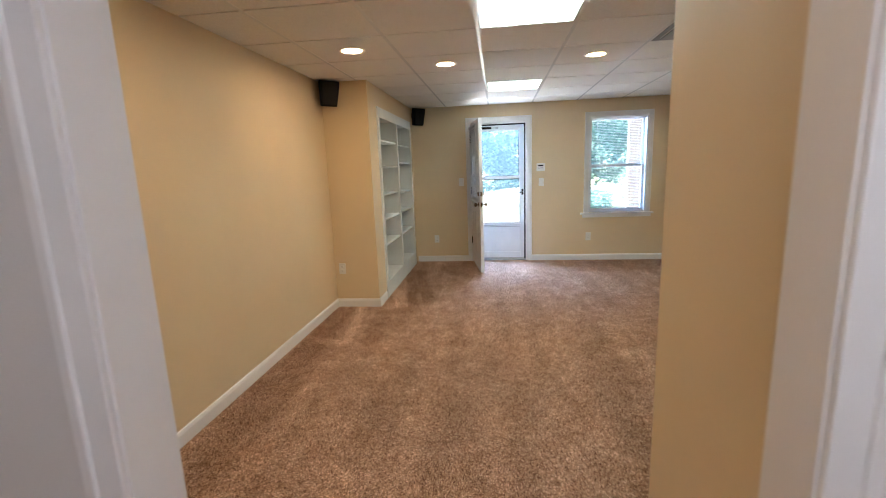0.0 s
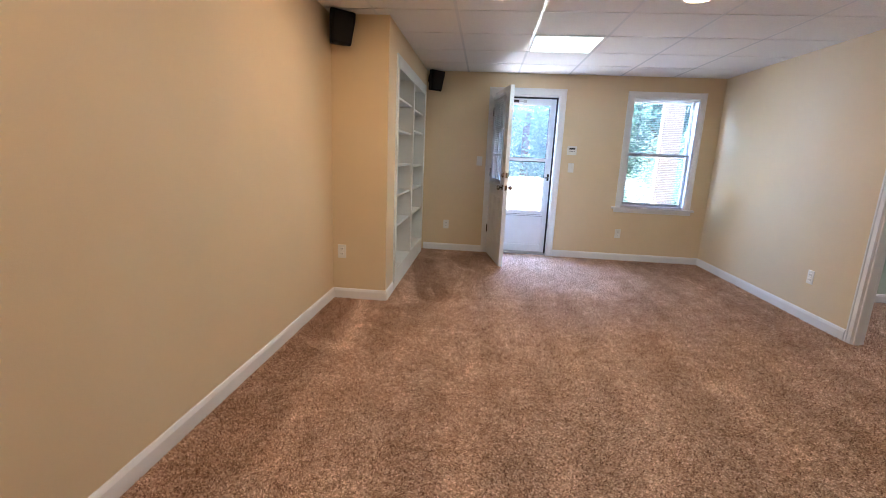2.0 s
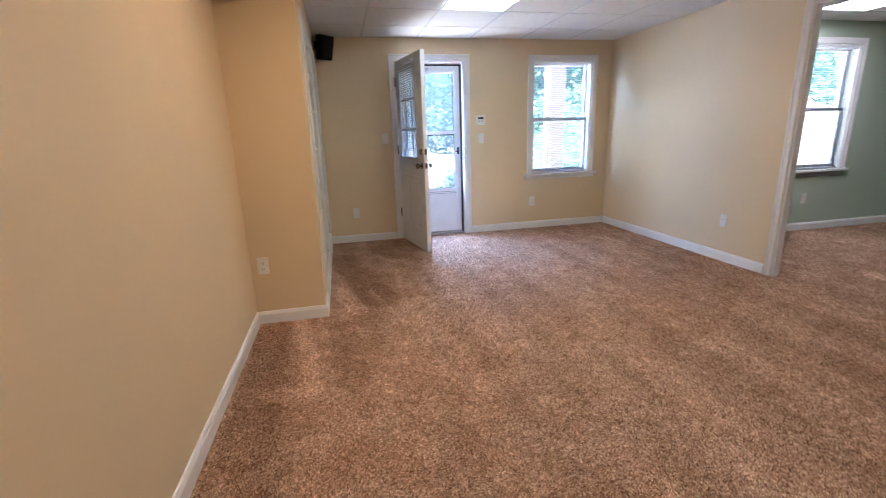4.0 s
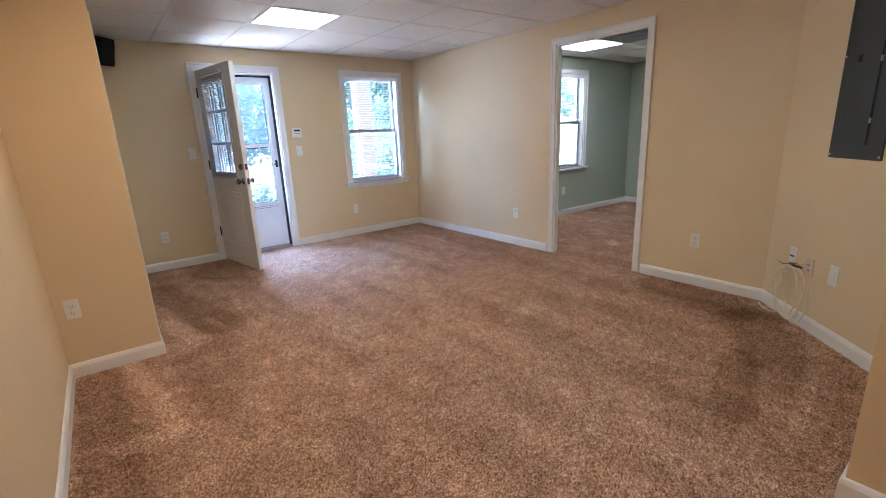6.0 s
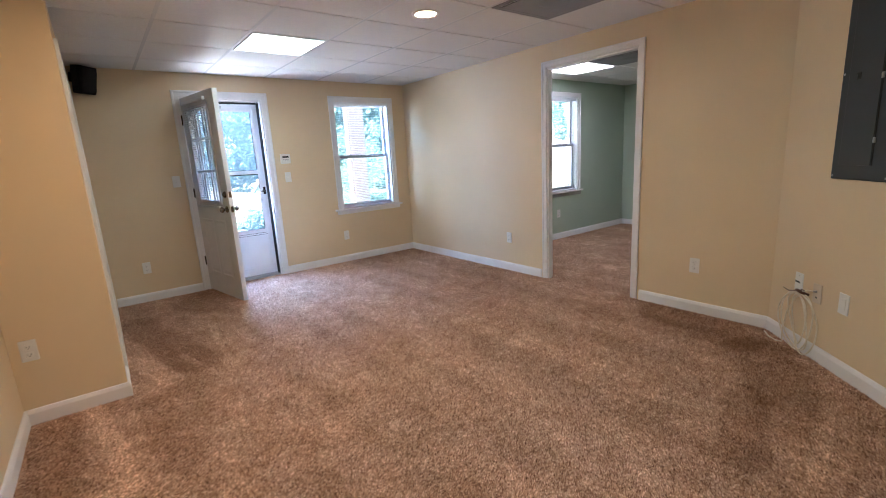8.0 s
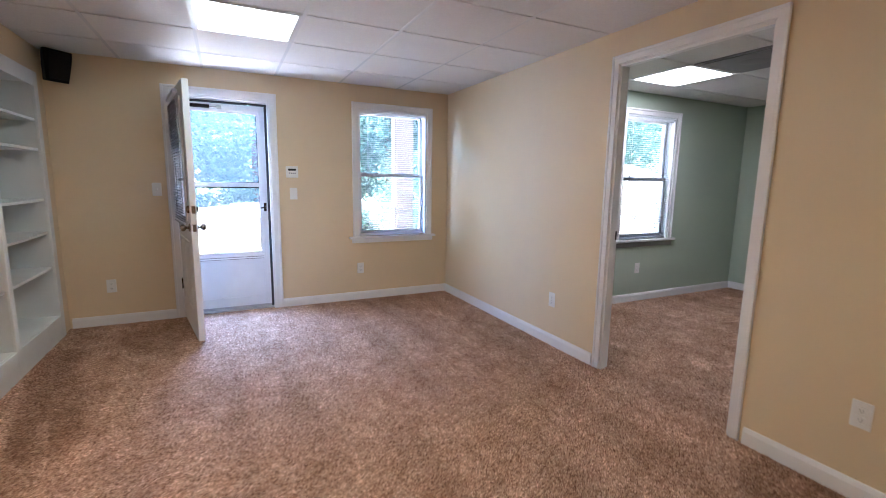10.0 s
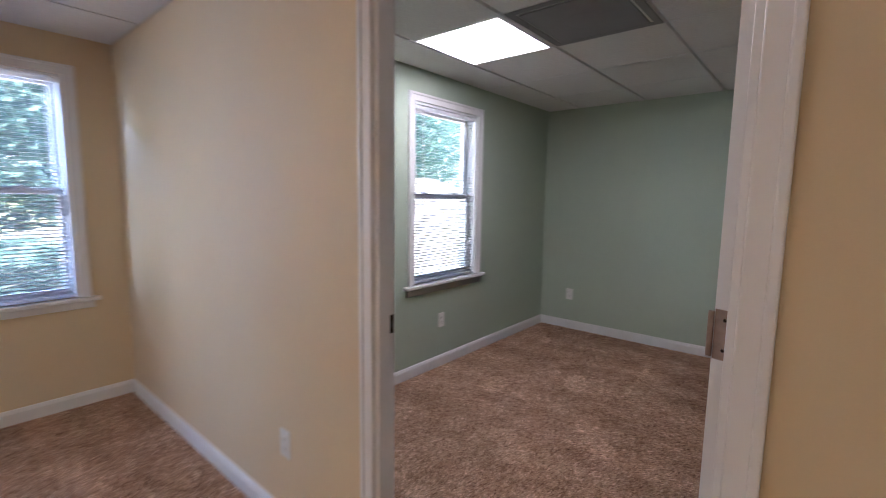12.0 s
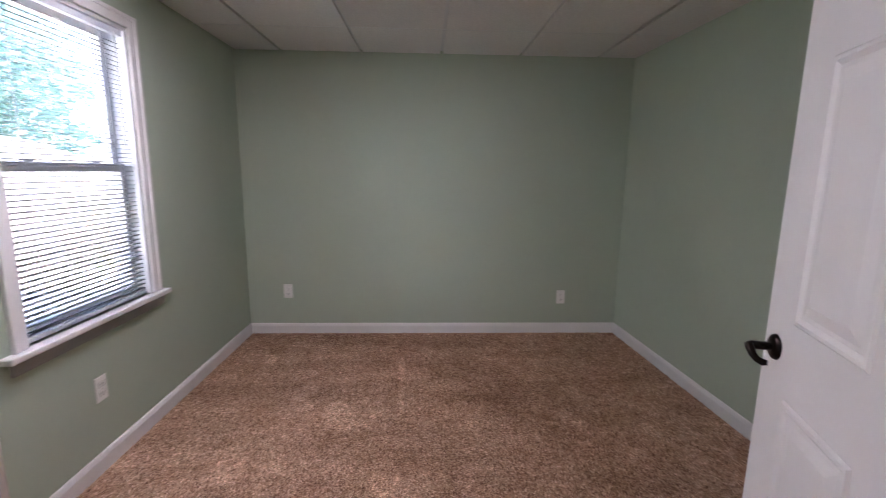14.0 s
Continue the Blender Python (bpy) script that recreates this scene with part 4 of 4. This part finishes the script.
def outlet(at, label="white duplex outlet on the wall"):
    t = thing("outlet", at, label, "outlet", "wall outlets")
    part("plate", box((-0.036, 0, -0.058), (0.036, 0.006, 0.058), 0.0035), PLASTIC, t)
    for z in (-0.021, 0.021):
        r = part("receptacle", box((-0.017, 0.005, z - 0.014), (0.017, 0.0085, z + 0.014), 0.004), PLASTIC, t)
        for x, h in ((-0.006, 0.0045), (0.006, 0.0035)):
            part("slot", box((x - 0.0011, 0.0083, z + 0.001 - h), (x + 0.0011, 0.0090, z + 0.001 + h)), DARK, r)
        part("slot", lathe([(0, 0.0007), (0.0022, 0.0006), (0.0022, 0)], 8, pose(0, 0.0083, z - 0.009, -90)), DARK, r)
    part("screw", lathe([(0, 0.001), (0.003, 0.0006), (0.0032, 0)], 10, pose(0, 0.006, 0, -90)), PLASTIC, t)
    return t


def switch(at, label):
    t = thing("light_switch", at, label, "light switch", "light switches")
    part("plate", box((-0.036, 0, -0.058), (0.036, 0.006, 0.058), 0.0035), PLASTIC, t)
    part("toggle", box((-0.0055, 0.004, -0.012), (0.0055, 0.018, 0.004), 0.002, m=pose(0, 0, 0, 20)), PLASTIC, t)
    for z in (-0.03, 0.03):
        part("screw", lathe([(0, 0.001), (0.003, 0.0006), (0.0032, 0)], 10, pose(0, 0.006, z, -90)), PLASTIC, t)
    return t


outlet(on_wall(-1.415, BUMP_Y, 0.412, FN))
outlet(on_wall(XL, 1.40, 0.62, FW))
outlet(on_wall(-0.72, YF, 0.348, FN))
outlet(on_wall(1.505, YF, 0.35, FN))
outlet(on_wall(XR, 5.122, 0.373, FE))
outlet(on_wall(XR, 3.17, 0.372, FE))
outlet(on_wall(GX1, 5.50, 0.364, FE), "white duplex outlet on the green wall")
outlet(on_wall(GX1, 3.215, 0.317, FE), "white duplex outlet on the green wall")
outlet(on_wall(4.31, GY1, 0.376, FN), "white duplex outlet under the green room's window")
outlet(on_wall(3.42, GY1, 0.335, FN), "white duplex outlet on the green wall")
switch(on_wall(-0.325, YF, 1.19, FN), "cream toggle light switch beside the entry door")
switch(on_wall(0.832, YF, 1.155, FN), "white toggle light switch below the keypad")

kp = thing("alarm_keypad", on_wall(0.823, YF, 1.368, FN), "white wall keypad with a dark display and small buttons", "keypad")
part("case", box((-0.058, 0, -0.056), (0.058, 0.022, 0.056), 0.006), PLASTIC, kp)
part("display", box((-0.036, 0.0215, 0.012), (0.036, 0.0235, 0.032), 0.001), LCD, kp, "dark display")
for i in range(4):
    for k in range(2):
        part("button", box((-0.031 + i * 0.017, 0.0215, -0.035 + k * 0.018), (-0.020 + i * 0.017, 0.0245, -0.025 + k * 0.018), 0.001), VENT if k else PLASTIC, kp)

# ---- angled wall: breaker panel, plates, cable ----
AF = 45


def on_angled(s, z):
    """s metres along the angled wall from its far corner."""
    q = math.sqrt(0.5)
    return pose(C3[0] - s * q, C3[1] - s * q, z, 0, 0, AF)


def along(x, y):
    return ((C3[0] - x) + (C3[1] - y)) * math.sqrt(0.5)


eb = thing("breaker_panel", on_angled((along(2.225, 2.358) + along(1.962, 2.095)) / 2, 1.064), "dark grey steel breaker panel with a hinged door on the wall", "breaker panel")
PW, PH = 0.188, 1.02
part("cover", box((-PW, 0, 0), (PW, 0.010, PH), 0.004), GREYBOX, eb)
pd = part("panel_door", box((-0.075, 0.0102, 0.075), (PW - 0.055, 0.016, PH - 0.08), 0.003), GREYBOX, eb)
part("door_edge", box((-0.081, 0.0103, 0.075), (-0.0765, 0.0112, PH - 0.08)), DARK, eb, "dark gap along the panel door")
part("latch", box((0.05, 0.0155, 0.50), (0.078, 0.019, 0.535), 0.002), DARK, pd, "black sliding latch")
part("latch_grip", box((0.06, 0.0185, 0.506), (0.066, 0.025, 0.53), 0.001), GREYBOX, pd)
for z in (0.20, 0.50, 0.78):
    part("hinge", box((-0.086, 0.0102, z - 0.014), (-0.072, 0.0175, z + 0.014), 0.002), STEEL, eb, "bright steel hinge")
for x, z in ((-PW + 0.014, 0.018), (PW - 0.014, 0.018), (-PW + 0.014, 0.54), (PW - 0.014, 0.54), (-PW + 0.014, PH - 0.018), (PW - 0.014, PH - 0.018)):
    part("screw", lathe([(0, 0.004), (0.004, 0.0034), (0.0065, 0)], 12, pose(x, 0.010, z, -90)), STEEL, eb, "bright screw")

s1, s2, s3 = along(2.342, 2.475), along(2.225, 2.358), along(2.081, 2.214)
jack = thing("cable_plate", on_angled(s1, 0.42), "white wall plate with a dark cable slot", "wall plate", "wall plates")
part("plate", box((-0.036, 0, -0.058), (0.036, 0.006, 0.058), 0.0035), PLASTIC, jack)
part("slot", box((-0.014, 0.006, -0.006), (0.030, 0.0075, 0.004), 0.0005), DARK, jack)
for z in (-0.042, 0.042):
    part("screw", lathe([(0, 0.001), (0.003, 0.0006), (0.0032, 0)], 10, pose(0, 0.006, z, -90)), VENT, jack)
jack2 = thing("cable_plate", on_angled(s2, 0.396), "yellowed wall plate with a coaxial jack, hung a little crooked", "wall plate", "wall plates")
part("plate", box((-0.036, 0, -0.058), (0.036, 0.006, 0.058), 0.0035, m=pose(0, 0, 0, 0, 3, 0)), IVORY, jack2)
part("jack", lathe([(0, 0.018), (0.004, 0.018), (0.0045, 0.006), (0.007, 0.006), (0.007, 0)], 12, pose(0.004, 0.006, 0.012, -90)), STEEL, jack2)
part("slot", box((-0.006, 0.006, -0.028), (0.008, 0.0072, -0.020)), DARK, jack2)
blank = thing("wall_plate", on_angled(s3, 0.402), "white wall plate with a plain rectangular insert", "wall plate", "wall plates")
part("plate", box((-0.036, 0, -0.058), (0.036, 0.006, 0.058), 0.0035), PLASTIC, blank)
part("insert", box((-0.0165, 0.005, -0.033), (0.0165, 0.008, 0.033), 0.0015), PLASTIC, blank)

coil = thing("cable_coil", on_angled(along(2.285, 2.418), 0.0), "coil of ivory coaxial cable hanging from a wall plate", "cable")


def loop(cx, w, h, ztop, y, skew, n=28):
    pts = []
    for k in range(n + 1):
        a = math.pi / 2 + 2 * math.pi * k / n
        pts.append((cx + w * math.cos(a) + skew * math.sin(a), y + 0.012 * math.sin(2 * a + cx * 40), max(ztop - h + h * math.sin(a), 0.006)))
    return pts


loops = [(-0.030, 0.110, 0.180, 0.368, 0.030, 0.03), (0.020, 0.155, 0.184, 0.374, 0.040, -0.01), (0.045, 0.120, 0.176, 0.360, 0.024, 0.04), (-0.005, 0.075, 0.150, 0.366, 0.048, 0.03)]
for lp in loops:
    part("cable", tube(loop(*lp), 0.0042, 8), CABLE, coil)
part("cable", tube([(0.0, 0.03, 0.375), (0.045, 0.036, 0.33), (0.10, 0.044, 0.22), (0.115, 0.05, 0.10), (0.10, 0.055, 0.018), (0.14, 0.065, 0.007), (0.20, 0.075, 0.009), (0.245, 0.08, 0.03)], 0.0042, 8), CABLE, coil, "loose cable end on the carpet")
part("cable", tube([(-0.055, 0.012, 0.405), (-0.04, 0.03, 0.402), (-0.01, 0.032, 0.39), (0.0, 0.03, 0.375)], 0.0042, 8), CABLE, coil)
part("tie", tube([(-0.03, 0.016, 0.372), (-0.008, 0.05, 0.382), (0.022, 0.05, 0.388), (0.03, 0.02, 0.376), (-0.01, 0.012, 0.368), (-0.03, 0.016, 0.372)], 0.0075, 8), BROWNWIRE, coil, "brown wire tie")
part("tie_end", tube([(0.02, 0.045, 0.385), (0.06, 0.05, 0.372), (0.10, 0.048, 0.360), (0.15, 0.046, 0.366)], 0.0032, 6), BROWNWIRE, coil, "loose brown wire end")
part("tie_end", tube([(0.0, 0.04, 0.385), (-0.02, 0.05, 0.405), (-0.045, 0.045, 0.40)], 0.0025, 6), BROWNWIRE, coil, "loose brown wire end")

# ---- speakers ----


def speaker(x, y, z0, h, rz, w, label):
    """A wedge-shaped corner loudspeaker on a bracket; its front looks along y."""
    t = thing("loudspeaker", pose(x, y, z0, -9, 0, rz), label, "loudspeaker", "corner loudspeakers")
    bm = bmesh.new()
    outline = [(-w * 0.55, -0.06), (w * 0.55, -0.06), (w, 0.045), (w * 0.9, 0.062), (-w * 0.9, 0.062), (-w, 0.045)]
    rings = [[bm.verts.new((px * s, py, z)) for px, py in outline] for s, z in ((0.74, 0.0), (0.80, 0.02), (1.0, h - 0.05), (0.98, h))]
    for a, b in zip(rings, rings[1:]):
        for k in range(6):
            bm.faces.new((a[k], a[(k + 1) % 6], b[(k + 1) % 6], b[k]))
    bm.faces.new(rings[0][::-1])
    bm.faces.new(rings[-1])
    bmesh.ops.bevel(bm, geom=list(bm.edges), offset=0.003, segments=2, affect="EDGES")
    part("cabinet", bm, BLACK, t)
    part("grille", box((-w * 0.70, 0.0622, 0.022), (w * 0.70, 0.070, h - 0.014), 0.006), CLOTH, t, "black cloth grille")
    part("bracket", box((-0.02, -0.12, h * 0.4), (0.02, -0.058, h * 0.75), 0.004), BLACK, t, "black wall bracket")
    return t


speaker(XL + 0.088, BUMP_Y - 0.088, 2.030, 0.232, -135, 0.104, "black corner loudspeaker mounted high beside the bookcase wall")
speaker(BUMP_X + 0.10, YF - 0.10, 2.020, 0.235, -135, 0.100, "black corner loudspeaker mounted high by the entry door wall")

# ---- outside ----
bm = bmesh.new()
add_box(bm, (-400, -300, -0.7), (400, 500, -0.16))
solid("ground", bm, GRASS, "sunlit grassy ground around the house", "ground")
solid("pavement", box((-6, YF + 0.25, -0.3), (9, 11.2, -0.09), 0.02), CONCRETE, "pale sunlit concrete patio outside the door", "pavement")


def post(x, y, w, d, label):
    t = thing("porch_post", pose(x, y, -0.09), label, "post", "porch posts")
    part("shaft", box((-w / 2, -d / 2, 0), (w / 2, d / 2, 3.2), 0.008), TIMBER, t)
    part("trim_board", box((-w / 2 - 0.025, -d / 2 + 0.02, 0), (-w / 2 - 0.001, d / 2 - 0.02, 3.2), 0.004), TIMBER, t)
    return t


post(2.655, 8.80, 0.27, 0.18, "weathered wooden porch post outside the window")
post(1.60, 8.80, 0.27, 0.18, "weathered wooden porch post between the door and the window")
# out of view over the posts; placed to keep the sun off them
deck = thing("porch_deck", pose(0, 0, 3.112), "unseen stained wooden porch deck that shades its posts", "deck")
part("beam", box((-1.2, 8.70, 0), (5.0, 8.90, 0.24), 0.006), TIMBER, deck)
for k in range(13):
    part("deck_board", box((-1.2, 7.26 + k * 0.145, 0.242), (5.0, 7.396 + k * 0.145, 0.275), 0.004, 1), TIMBER, deck)


def fence(name, x0, x1, y, z0, top, mat, label, board=0.14, arch=0.06):
    t = thing(name, pose(x0, y, z0), label, "fence")
    n = int((x1 - x0) / board)
    for k in range(n):
        h = top - z0 + arch * math.sin(k * 0.37) + random.uniform(-0.008, 0.008)
        part("board", box((k * board + 0.004, -0.01, 0.0), ((k + 1) * board - 0.004, 0.01, h)), mat, t)
    for h in (0.25, (top - z0) * 0.75):
        part("rail", box((0, 0.012, h), (n * board, 0.05, h + 0.08)), mat, t)
    return t


fence("fence", -7, 4.6, 12.4, -0.16, 0.76, FENCEWOOD, "sun-bleached wooden board fence across the yard")
fence("fence", 4.8, 12, 9.6, -0.16, 1.62, FENCEWOOD, "tall sun-bleached wooden fence near the green room's window", 0.16, 0.10)


def crown_bm(rad, n, leaf, seed):
    """Leaves gathered in clumps over an uneven crown, with gaps between the clumps."""
    rnd = random.Random(seed)
    verts, faces = [], []
    clumps = []
    for k in range(max(12, n // 60)):
        u, v = rnd.uniform(-1, 1), rnd.uniform(0, 2 * math.pi)
        r = rnd.uniform(0.35, 1.05)
        q = math.sqrt(1 - u * u)
        clumps.append((Vector((rad[0] * r * q * math.cos(v), rad[1] * r * q * math.sin(v), rad[2] * r * u)), rnd.uniform(0.16, 0.34) * min(rad)))
    for k in range(n):
        c, cr = clumps[rnd.randrange(len(clumps))]
        p = c + Vector((rnd.gauss(0, 1), rnd.gauss(0, 1), rnd.gauss(0, 0.7))) * cr * 0.6
        e = Euler((rnd.uniform(-0.9, 0.9), rnd.uniform(-0.9, 0.9), rnd.uniform(0, 6.28))).to_matrix()
        s = leaf * rnd.uniform(0.6, 1.3)
        i = len(verts)
        verts += [p + e @ Vector(q) * s for q in ((-1, 0, 0), (0, -0.5, 0.12), (1, 0, -0.1), (0, 0.5, 0.12))]
        faces += [(i, i + 1, i + 2), (i, i + 2, i + 3)]
    me = bpy.data.meshes.new("crown")
    me.from_pydata([tuple(v) for v in verts], [], faces)
    return me


def tree(x, y, height, rad, n, leaf, mat, seed, label):
    rnd = random.Random(seed)
    t = thing("tree", pose(x, y, -0.2), label, "tree", "trees behind the yard")
    h = height - rad[2] * 0.7
    bm = bmesh.new()
    pts = [(rnd.uniform(-0.08, 0.08) * k, rnd.uniform(-0.08, 0.08) * k, h * k / 5) for k in range(6)]
    add_tube(bm, pts, [0.17 - 0.025 * k for k in range(6)], 10)
    for k in range(7):
        a, z = rnd.uniform(0, 6.28), h * rnd.uniform(0.45, 0.95)
        ln = rad[0] * rnd.uniform(0.5, 0.9)
        add_tube(bm, [(0, 0, z), (ln * 0.5 * math.cos(a), ln * 0.5 * math.sin(a), z + ln * 0.35), (ln * math.cos(a), ln * math.sin(a), z + ln * 0.6)], [0.06, 0.04, 0.012], 6)
    part("trunk", bm, BARK, t)
    me = crown_bm(rad, n, leaf, seed)
    me.materials.append(mat)
    part("crown", me, None, t, "", pose(0, 0, height - rad[2]))
    return t


for k, (x, y, h, r) in enumerate([(-6.5, 17, 8, 3.0), (-2.2, 15.5, 7, 2.7), (1.2, 17.5, 9, 3.2), (4.6, 15.2, 7.5, 2.8), (8.2, 17, 9, 3.2), (12.5, 16, 8, 3.0), (17, 18, 9, 3.3), (-11, 18, 9, 3.3)]):
    tree(x, y, h, (r, r * 0.8, h * 0.46), 21000, 0.088, LEAF if k % 2 else LEAF_PALE, 20 + k, "leafy broad-crowned tree behind the fence")
for k, (x, y, r, h) in enumerate([(4.3, 11.3, 1.25, 2.3), (1.5, 11.2, 0.45, 0.6), (2.5, 11.5, 0.5, 0.9), (7.6, 11.6, 1.3, 2.6)]):
    b = thing("bush", pose(x, y, -0.16), "dense leafy green bush beside the patio", "bush", "bushes by the patio")
    me = crown_bm((r, r, h / 2), 4200, 0.05, 60 + k)
    me.materials.append(LEAF)
    part("foliage", me, None, b, "", pose(0, 0, h / 2))
    part("stems", tube([(0, 0, -0.02), (0.03, 0.02, h * 0.3), (0.0, 0.05, h * 0.6)], [0.03, 0.022, 0.01], 6), BARK, b)
woods = crown_bm((30, 2.5, 6.5), 100000, 0.21, 99)
woods.materials.append(LEAF)
ob = new("woods", woods)
ob.matrix_basis = pose(2, 24, 4.5)
tagged(ob, "far dense green woods behind the yard", "woods", "", "stuff")
